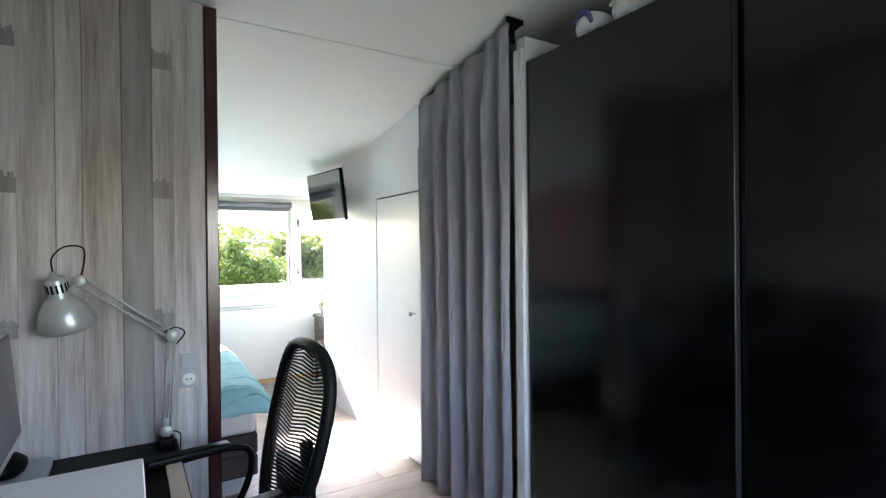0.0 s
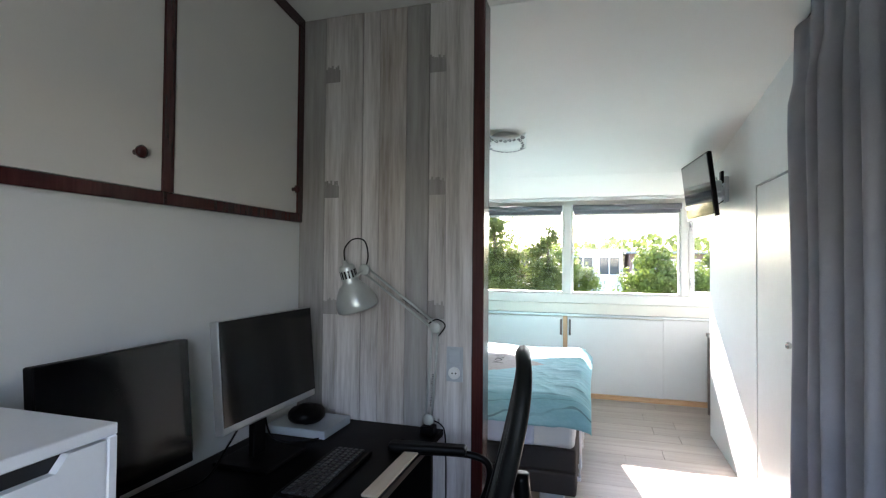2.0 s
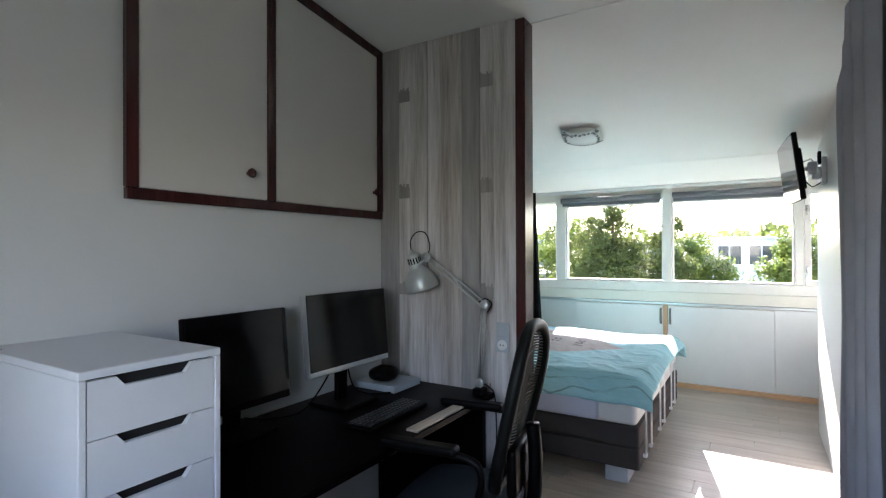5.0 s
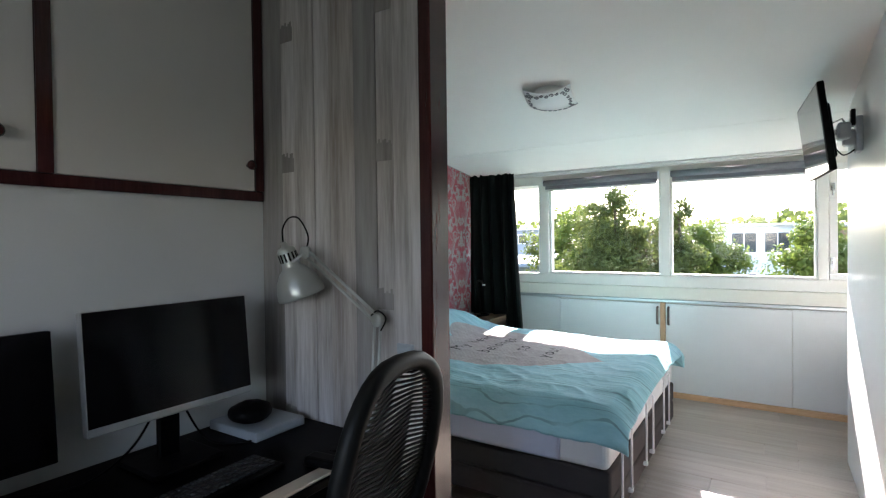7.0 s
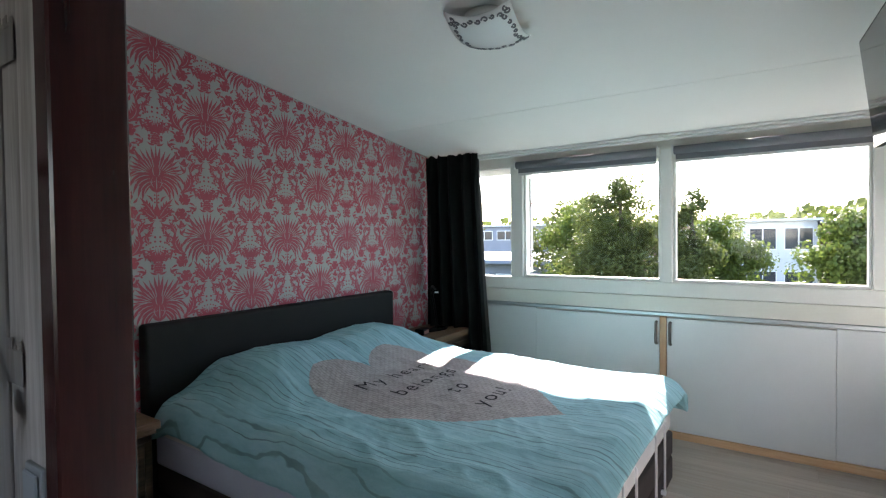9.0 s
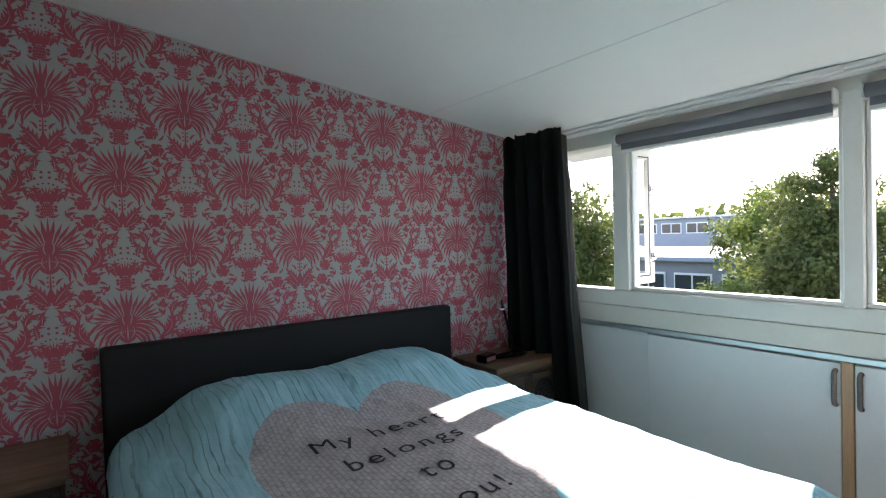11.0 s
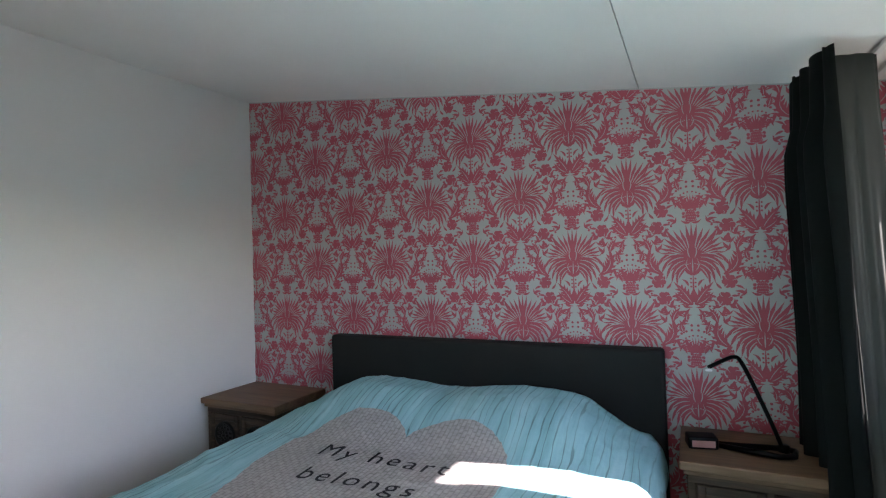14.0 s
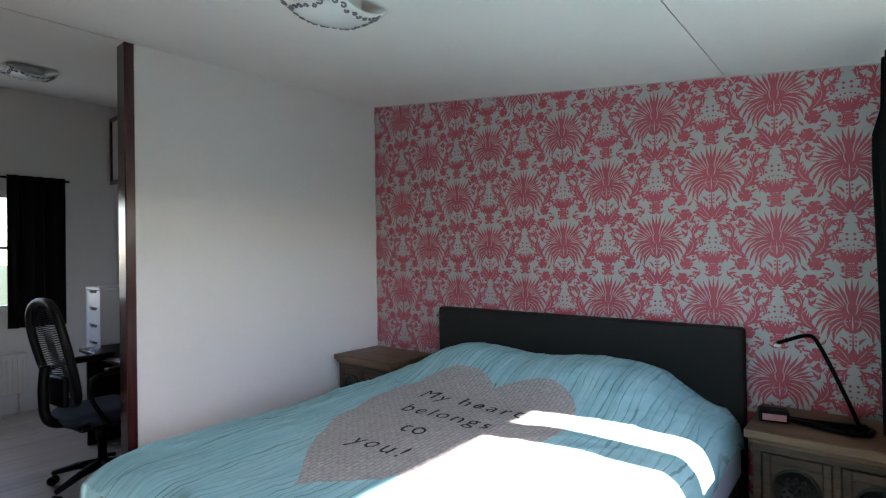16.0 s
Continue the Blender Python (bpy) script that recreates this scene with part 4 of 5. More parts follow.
def drawer_unit():
    x0, x1, y0, y1, top = XC + 0.006, 0.172, 1.10, 1.455, 1.19
    d = thing("drawer_unit", (x0, (y0 + y1) / 2, 0), "tall white drawer unit with cut-out handles", "drawer unit")
    bm = bmesh.new()
    add_box(bm, (x0, y0, top - 0.02), (x1, y1, top), 0.002)
    add_box(bm, (x0, y0, 0.02), (x1, y0 + 0.017, top - 0.0205), 0.002)
    add_box(bm, (x0, y1 - 0.017, 0.02), (x1, y1, top - 0.0205), 0.002)
    add_box(bm, (x0, y0 + 0.018, 0.04), (x0 + 0.01, y1 - 0.018, top - 0.021), 0)
    add_box(bm, (x0 + 0.02, y0 + 0.018, 0.0), (x1 - 0.02, y1 - 0.018, 0.055), 0.002)
    put("body", bm, M_WHITE, d)
    n = 8
    h = (top - 0.024 - 0.06) / n
    w = (y1 - y0) / 2 - 0.019
    c = (y0 + y1) / 2
    # filler box: shade behind the handle cut-outs put into its near-black colour
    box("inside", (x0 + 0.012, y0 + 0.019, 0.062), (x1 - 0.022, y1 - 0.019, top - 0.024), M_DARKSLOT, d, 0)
    for k in range(n):
        z0, z1 = 0.06 + k * h + 0.0015, 0.06 + (k + 1) * h - 0.0015
        g = 0.024
        prof = [(-w, z0), (w, z0), (w, z1), (0.095, z1), (0.075, z1 - g), (-0.075, z1 - g), (-0.095, z1), (-w, z1)]
        bm = bmesh.new()
        f = bm.faces.new([bm.verts.new((x1 - 0.003, c + y, z)) for y, z in prof])
        ex = bmesh.ops.extrude_face_region(bm, geom=[f])
        bmesh.ops.translate(bm, vec=(-0.016, 0, 0), verts=[v for v in ex["geom"] if isinstance(v, bmesh.types.BMVert)])
        put("drawer", bm, M_WHITE, d)


drawer_unit()


def desk_lamp():
    l = thing("desk_lamp", (0.28, 2.82, 0.74), "silver spring-arm desk lamp clamped to the desk", "lamp")
    base, elbow, head = Vector((0.278, 2.83, 0.80)), Vector((0.305, 2.832, 1.188)), Vector((-0.004, 2.785, 1.428))
    bm = bmesh.new()
    add_box(bm, (0.250, 2.80, 0.7405), (0.306, 2.86, 0.775), 0.005, 2)
    add_tube(bm, [(0.278, 2.83, 0.775), (0.278, 2.83, 0.80)], 0.012, 12)
    put("clamp", bm, M_BLACK, l)
    bm = bmesh.new()
    for a, b in ((base, elbow), (elbow, head)):
        d = (b - a).normalized()
        off = d.cross(Vector((0, 1, 0))).normalized() * 0.013
        for sg in (-1, 1):
            add_tube(bm, [a + off * sg, b + off * sg], 0.0055, 6)
    put("arm", bm, M_LAMPGREY, l, True)
    for p in (base, elbow, head):
        lathe("joint", [(0.020, -0.012), (0.024, -0.008), (0.024, 0.008), (0.020, 0.012)], M_LAMPGREY, l, 16, Matrix.Translation(p) @ pose(0, 0, 0, 90, 0, 0))
    for a, b in ((base, elbow), (elbow, head)):
        p, q = a.lerp(b, 0.12), a.lerp(b, 0.48)
        pts = []
        for k in range(80):
            f = k / 79
            c = p.lerp(q, f)
            pts.append(c + Vector((0.006 * math.cos(k * 1.5), 0.02 + 0.006 * math.sin(k * 1.5), 0)))
        bm = bmesh.new()
        add_tube(bm, pts, 0.0015, 4)
        put("spring", bm, M_CHROME, l, True)
    tip, rim = Vector((-0.078, 2.742, 1.468)), Vector((-0.040, 2.798, 1.262))
    m = Matrix.Translation(rim.lerp(tip, 0.302)) @ (tip - rim).to_track_quat("Z", "Y").to_matrix().to_4x4()
    prof = [(0.088, -0.065), (0.090, -0.058), (0.086, -0.03), (0.074, 0.005), (0.055, 0.035), (0.038, 0.050), (0.034, 0.058), (0.034, 0.118), (0.028, 0.128), (0.012, 0.134), (0.010, 0.15), (0.002, 0.151)]
    sh = lathe("shade", prof, M_LAMPGREY, l, 40, m, False)
    sh.modifiers.new("thick", "SOLIDIFY").thickness = 0.002
    bm = bmesh.new()
    for k in range(14):
        add_box(bm, (0.0338, -0.0035, 0.075), (0.0352, 0.0035, 0.108), 0, 1, m @ pose(0, 0, 0, 0, 0, k * 360 / 14))
    put("vent_slot", bm, M_BLACK, l)
    lathe("bulb", [(0.002, -0.045), (0.022, -0.035), (0.028, -0.015), (0.018, 0.015), (0.014, 0.03)], M_FROST, l, 16, m)
    bm = bmesh.new()
    add_tube(bm, [m @ Vector((0.03, 0, 0.07)), head], 0.006, 6)
    put("bracket", bm, M_LAMPGREY, l)
    top = m @ Vector((0, 0, 0.15))
    tube("cord", smooth_path([top, top + Vector((-0.002, 0, 0.05)), top + Vector((0.035, 0, 0.09)), top + Vector((0.09, 0, 0.085)), head + Vector((0.015, 0, 0.06)), head], 6), 0.003, M_BLACK, l, 6)
    tube("cord", smooth_path([elbow + Vector((-0.03, 0, 0.015)), elbow + Vector((0.01, -0.01, 0.035)), elbow + Vector((0.045, -0.01, 0.01)), elbow + Vector((0.01, 0, -0.04))], 6), 0.003, M_BLACK, l, 6)
    tube("cord", smooth_path([base, base + Vector((0.05, 0.01, -0.02)), (0.335, 2.89, 0.70), (0.34, 2.89, 0.4)], 6), 0.003, M_BLACK, l, 6)


desk_lamp()


def office_chair():
    """Built facing -x with the seat's middle over the origin, then set in place."""
    c = thing("office_chair", (0, 0, 0), "black office chair with a mesh back and curved armrests", "chair")
    # back frame: a closed oval loop, bowed backwards
    bm = bmesh.new()
    loop = []
    for k in range(40):
        t = 2 * math.pi * k / 40
        zz = math.sin(t)
        w = 0.215 + 0.03 * zz
        y = w * math.copysign(abs(math.cos(t)) ** 0.75, math.cos(t))
        z = 0.86 + 0.315 * math.copysign(abs(zz) ** 0.85, zz)
        loop.append(Vector((0.25 + 0.10 * ((z - 0.70) / 0.45) - 0.05 * math.cos(y * 5), y, z)))
    add_tube(bm, loop + [loop[0], loop[1]], 0.024, 8, False)
    put("back_frame", bm, M_CHAIRGREY, c, True)
    bm = bmesh.new()
    for k in range(44):
        z = 0.575 + 0.57 * k / 43
        zz = math.copysign(min(1, abs((z - 0.86) / 0.315)) ** (1 / 0.85), z - 0.86)
        w = (0.215 + 0.03 * zz) * max(0.05, (1 - zz * zz)) ** 0.375
        pts = [Vector((0.25 + 0.10 * ((z - 0.70) / 0.45) - 0.05 * math.cos(w * q * 5), w * q, z + 0.012 * math.sin(5 * q + z * 12))) for q in (-0.97, -0.5, 0, 0.5, 0.97)]
        add_tube(bm, pts, 0.0042, 4)
    put("mesh_back", bm, M_MESHBACK, c, True)
    box("lumbar_pad", (0.235, -0.15, 0.56), (0.275, 0.15, 0.74), M_BLACK, c, 0.02, 3)
    bm = bmesh.new()
    add_tube(bm, smooth_path([(0.30, 0, 0.80), (0.31, 0, 0.62), (0.27, 0, 0.46), (0.05, 0, 0.42)], 6), 0.028, 8)
    put("spine", bm, M_BLACK, c, True)
    bm = bmesh.new()
    n = 14
    g = []
    for i in range(n + 1):
        row = []
        for j in range(n + 1):
            u, v = 2 * i / n - 1, 2 * j / n - 1
            k = (1 - 0.18 * (u * u * v * v))
            row.append(bm.verts.new((0.245 * u * k, 0.245 * v * k, 0.495 - 0.03 * u ** 8 - 0.02 * v ** 8 + 0.012 * v * v - 0.03 * max(0, -u - 0.5) ** 2)))
        g.append(row)
    for i in range(n):
        for j in range(n):
            bm.faces.new((g[i][j], g[i + 1][j], g[i + 1][j + 1], g[i][j + 1]))
    st = put("seat", bm, M_SEAT, c, True)
    so = st.modifiers.new("thick", "SOLIDIFY")
    so.thickness, so.offset = 0.06, -1
    box("seat_shell", (-0.20, -0.20, 0.405), (0.20, 0.20, 0.432), M_BLACK, c, 0.01, 2)
    for sg in (-1, 1):
        bm = bmesh.new()
        y = 0.275 * sg
        add_tube(bm, smooth_path([(-0.16, y, 0.735), (-0.02, y, 0.745), (0.13, y, 0.74), (0.185, y, 0.70), (0.17, y * 0.97, 0.60), (0.08, y * 0.9, 0.45), (0.0, y * 0.6, 0.418)], 6), 0.014, 8)
        put("arm", bm, M_BLACK, c, True)
        box("arm_pad", (-0.20, y - 0.03, 0.742), (0.10, y + 0.03, 0.775), M_BLACK, c, 0.012, 3)
    lathe("column", [(0.025, 0.12), (0.025, 0.28), (0.035, 0.28), (0.035, 0.405)], M_BLACK, c, 16)
    for k in range(5):
        a = 2 * math.pi * k / 5 + 0.3
        d = Vector((math.cos(a), math.sin(a), 0))
        bm = bmesh.new()
        add_tube(bm, [d * 0.02 + Vector((0, 0, 0.13)), d * 0.15 + Vector((0, 0, 0.115)), d * 0.30 + Vector((0, 0, 0.075))], [0.03, 0.024, 0.016], 8)
        put("foot", bm, M_BLACK, c, True)
        bm = bmesh.new()
        for sg in (-1, 1):
            mm = Matrix.Translation(d * 0.30 + Vector((0, 0, 0.028))) @ pose(0, 0, 0, 0, 0, math.degrees(a)) @ pose(0, 0.014 * sg, 0, 90, 0, 0)
            add_lathe(bm, [(0.005, -0.009), (0.026, -0.009), (0.028, -0.005), (0.028, 0.005), (0.026, 0.009), (0.005, 0.009)], 14, mm, True)
        put("castor", bm, M_BLACK, c, True)
    c.matrix_basis = pose(0.43, 2.36, 0, 0, 0, 8)
    return c


office_chair()


# cupboards high on the desk wall
def high_cupboard():
    c = thing("wall_cupboard", (XC, 2.2, 1.65), "built-in high cupboard with pale doors and mahogany frame", "cupboard", kind="structure")
    y0, y1, z0 = 1.485, 2.905, 1.645
    t = 0.042
    x = XC + 0.002
    bm = bmesh.new()
    add_box(bm, (x, y0, z0), (x + 0.022, y1, z0 + t), 0.003)
    put("rail", bm, M_MAHOG, c)
    for y in (y0, 2.088, y1 - t):
        bm = bmesh.new()
        p = [(y, z0 + t + 0.001), (y + t, z0 + t + 0.001), (y + t, ceil_z(y + t) - 0.052), (y, ceil_z(y) - 0.052)]
        f = bm.faces.new([bm.verts.new((x, *q)) for q in p])
        ex = bmesh.ops.extrude_face_region(bm, geom=[f])
        bmesh.ops.translate(bm, vec=(0.022, 0, 0), verts=[v for v in ex["geom"] if isinstance(v, bmesh.types.BMVert)])
        put("stile", bm, M_MAHOG, c)
    bm = bmesh.new()
    f = bm.faces.new([bm.verts.new((x, *q)) for q in ((y0, ceil_z(y0) - 0.05), (y1, ceil_z(y1) - 0.05), (y1, ceil_z(y1) - 0.004), (y0, ceil_z(y0) - 0.004))])
    ex = bmesh.ops.extrude_face_region(bm, geom=[f])
    bmesh.ops.translate(bm, vec=(0.022, 0, 0), verts=[v for v in ex["geom"] if isinstance(v, bmesh.types.BMVert)])
    put("top_rail", bm, M_MAHOG, c)
    for a, b, k in ((y0 + t + 0.002, 2.086, 1.985), (2.088 + t + 0.002, y1 - t - 0.002, 2.83)):
        bm = bmesh.new()
        f = bm.faces.new([bm.verts.new((x, *q)) for q in ((a, z0 + t + 0.003), (b, z0 + t + 0.003), (b, ceil_z(b) - 0.053), (a, ceil_z(a) - 0.053))])
        ex = bmesh.ops.extrude_face_region(bm, geom=[f])
        bmesh.ops.translate(bm, vec=(0.014, 0, 0), verts=[v for v in ex["geom"] if isinstance(v, bmesh.types.BMVert)])
        put("door", bm, M_CUPDOOR, c)
        lathe("knob", [(0.009, 0), (0.009, 0.014), (0.019, 0.02), (0.021, 0.03), (0.014, 0.038), (0.003, 0.040)], M_MAHOG, c, 16, Matrix.Translation((x + 0.0145, k, 1.795)) @ pose(0, 0, 0, 0, 90, 0))


high_cupboard()


def rear_cupboard():
    """A shallow cupboard high in the rear corner of the desk wall."""
    c = thing("wall_cupboard", (XC, 0.45, 2.2), "shallow high cupboard with pale doors and dark frame", "cupboard", kind="structure")
    y0, y1, z0, x, t = 0.004, 0.90, 2.19, XC + 0.002, 0.04
    z1 = ceil_z(y1) - 0.01
    box("body", (x, y0, z0), (x + 0.045, y1, z1), M_CUPDOOR, c, 0.002)
    for a, b in (((y0, z0), (y1, z0 + t)), ((y0, z1 - t), (y1, z1)), ((y0, z0 + t), (y0 + t, z1 - t)), ((y1 - t, z0 + t), (y1, z1 - t))):
        box("frame", (x + 0.0455, *a), (x + 0.064, *b), M_MAHOG, c, 0.002)


rear_cupboard()


def wall_socket():
    s = thing("wall_socket", (0.37, YP, 1.02), "grey double wall plate with switch and socket", "socket")
    y = YP - 0.001
    box("plate", (0.333, y - 0.010, 0.948), (0.407, y - 0.0005, 1.098), M_SOCKET, s, 0.004, 2)
    box("switch", (0.342, y - 0.016, 1.028), (0.398, y - 0.0105, 1.088), M_SOCKET, s, 0.003)
    lathe("well", [(0.024, 0.007), (0.026, 0.006), (0.026, 0.0)], M_RAIL, s, 24, Matrix.Translation((0.370, y - 0.0105, 0.986)) @ pose(0, 0, 0, 90, 0, 0))
    bm = bmesh.new()
    for x in (0.362, 0.378):
        add_lathe(bm, [(0.0035, 0.0), (0.0035, 0.0082)], 8, Matrix.Translation((x, y - 0.0105, 0.986)) @ pose(0, 0, 0, 90, 0, 0), True)
    put("hole", bm, M_BLACK, s)


wall_socket()


def wardrobe():
    w = thing("wardrobe", (2.1, 1.4, 0), "large wardrobe with black gloss sliding doors", "wardrobe")
    y0, y1, top = 0.34, 2.342, 2.43
    bm = bmesh.new()
    add_box(bm, (1.86, y0, 0.0), (2.45, y0 + 0.025, top), 0.002)
    add_box(bm, (1.86, y1 - 0.025, 0.0), (2.45, y1, top), 0.002)
    add_box(bm, (1.86, y0 + 0.026, top - 0.025), (2.45, y1 - 0.026, top), 0.002)
    add_box(bm, (2.435, y0 + 0.026, 0.0), (2.45, y1 - 0.026, top - 0.026), 0)
    add_box(bm, (1.86, y0 + 0.026, 0.0), (2.434, y1 - 0.026, 0.06), 0.002)
    put("carcass", bm, M_BLACK, w)
    box("door", (1.800, 1.352, 0.03), (1.822, y1 - 0.004, top + 0.004), M_BLACKGLOSS, w, 0.003)
    box("door", (1.830, y0, 0.03), (1.852, 1.346, top + 0.004), M_BLACKGLOSS, w, 0.003)
    box("door_edge", (1.797, 1.346, 0.03), (1.824, 1.3515, top + 0.004), M_DARKEDGE, w, 0.001)


wardrobe()
tagged(box("post_white", (1.775, 2.347, 0.0), (1.799, 2.404, 2.50), M_WARDWHITE, bevel=0.002), "white edge post beside the wardrobe", "post", kind="structure")


def storage_bag(y, hue):
    b = thing("storage_bag", (2.05, y, 2.434), "white storage bag with a dark rim on the wardrobe", "bag", "bags on the wardrobe")
    bm = bmesh.new()
    s = bmesh.ops.create_icosphere(bm, subdivisions=3, radius=1.0)
    for v in s["verts"]:
        q = v.co.copy()
        v.co = Vector((1.93 + 0.10 * q.x, y + 0.075 * q.y, 2.50 + 0.075 * max(q.z, -0.86) + 0.008 * noise.noise(q * 3 + Vector((y, 0, 0)))))
    put("cloth", bm, M_WHITE, b, True)
    bm = bmesh.new()
    add_tube(bm, [(1.845 + 0.012 * math.sin(k), y + 0.045 * math.cos(k * 0.5), 2.52 + 0.035 * math.sin(k * 0.5)) for k in range(10)], 0.010, 8)
    put("rim", bm, hue, b, True)


storage_bag(2.02, M_SKYBLUE)
storage_bag(1.82, M_PALE)

# rear wall of the office: window, curtain, radiator
win2 = thing("window_2", (0.87, -0.06, 0.95), "white rear window", "window", kind="structure")
bm = bmesh.new()
for a, b in (((0.12, 0.95), (1.62, 1.0)), ((0.12, 2.0), (1.62, 2.05)), ((0.12, 1.0), (0.17, 2.0)), ((1.57, 1.0), (1.62, 2.0)), ((0.84, 1.0), (0.90, 2.0)), ((0.17, 1.52), (0.84, 1.55))):
    add_box(bm, (a[0], -0.10, a[1]), (b[0], -0.03, b[1]), 0.004)
put("frame", bm, M_FRAME, win2)
g = sheet("pane", (0.16, -0.068, 0.99), (1.58, -0.063, 2.01), M_GLASS, win2)
g.visible_shadow = False
curtain("office_curtain", [(0.06, 0.075, 0), (0.20, 0.07, 0), (0.35, 0.075, 0), (0.50, 0.07, 0)], 0.79, lambda y: 2.205, M_CURTDARK, 5.0, 0.028, "short black curtain beside the rear window")
rr = thing("rear_curtain_rod", (0.8, 0.07, 2.2), "black curtain rod over the rear window", "curtain rod")
bm = bmesh.new()
add_tube(bm, [(0.02, 0.07, 2.18), (1.68, 0.07, 2.18)], 0.010, 8)
for x in (0.06, 1.64):
    add_box(bm, (x - 0.012, 0.0, 2.165), (x + 0.012, 0.07, 2.195), 0.003)
put("rod", bm, M_BLACK, rr, True)
rad = thing("radiator", (0.9, 0.05, 0.2), "cream panel radiator under the rear window", "radiator")
bm = bmesh.new()
add_box(bm, (0.36, 0.03, 0.19), (1.50, 0.09, 0.55), 0.008, 2)
for k in range(30):
    add_box(bm, (0.385 + 0.0372 * k, 0.0905, 0.22), (0.400 + 0.0372 * k, 0.095, 0.52), 0.002)
put("panel", bm, M_RAD, rad)
for x in (0.42, 1.44):
    tube("pipe", [(x, 0.06, 0.19), (x, 0.06, 0.0)], 0.009, M_RAD, rad, 8)
    box("bracket", (x - 0.015, 0.0, 0.40), (x + 0.015, 0.03, 0.43), M_RAD, rad, 0.002)


# ---- outside ----
def leafmat(name, dark, mid, light):
    m, nt, b = shader(name, 0.55, 0, 0.3)
    v = coords(nt)
    c = ramp(nt, noise_out(nt, v, 2.2, 5), [(0.3, dark), (0.5, mid), (0.72, light)])
    nt.links.new(c, b.inputs["Base Color"])
    tr = nt.nodes.new("ShaderNodeBsdfTranslucent")
    nt.links.new(c, tr.inputs["Color"])
    mx = nt.nodes.new("ShaderNodeMixShader")
    mx.inputs[0].default_value = 0.45
    nt.links.new(b.outputs[0], mx.inputs[1])
    nt.links.new(tr.outputs[0], mx.inputs[2])
    nt.links.new(mx.outputs[0], nt.nodes["Material Output"].inputs["Surface"])
    return m


L_DARK = leafmat("maple_leaves", (0.055, 0.075, 0.018), (0.10, 0.125, 0.028), (0.16, 0.185, 0.05))
L_LIGHT = leafmat("lime_leaves", (0.08, 0.115, 0.02), (0.13, 0.175, 0.03), (0.19, 0.235, 0.05))
M_BARK = plain("bark", (0.10, 0.075, 0.055), 0.9, vary=0.4, scale=12, bumpy=0.6)
M_GRASS = plain("grass_ground", (0.04, 0.062, 0.018), 0.9, vary=0.4, scale=0.4, fine=8, bumpy=0.3)
M_ASPHALT = plain("parking_asphalt", (0.055, 0.055, 0.058), 0.85, vary=0.2, scale=0.6)
M_ROOF = plain("pale_flat_roof", (0.30, 0.34, 0.40), 0.6, vary=0.12, scale=0.5)
M_FACADE = plain("grey_panel_facade", (0.22, 0.24, 0.27), 0.6, vary=0.1, scale=1)
M_FACADEW = plain("white_render_facade", (0.62, 0.63, 0.62), 0.7, vary=0.06, scale=1)
M_DARKGLASS = plain("dark_window_glass", (0.03, 0.04, 0.05), 0.08, vary=0.1, bumpy=0)
M_BRICK = plain("brown_brick_facade", (0.20, 0.12, 0.09), 0.8, vary=0.2, scale=3)
GROUND = -5.6
tagged(box("ground", (-900, 7.6, GROUND - 0.3), (900, 1600, GROUND), M_GRASS, bevel=0), "green lawn and planting below the window", "ground", kind="structure")
tagged(box("ground_rear", (-900, -900, GROUND - 0.3), (900, -0.2, GROUND), M_GRASS, bevel=0), "green lawn behind the house", "ground", kind="structure")
tagged(box("road", (-60, 26, GROUND), (60, 34, GROUND + 0.02), M_ASPHALT, bevel=0), "grey asphalt car park and road", "road", kind="structure")


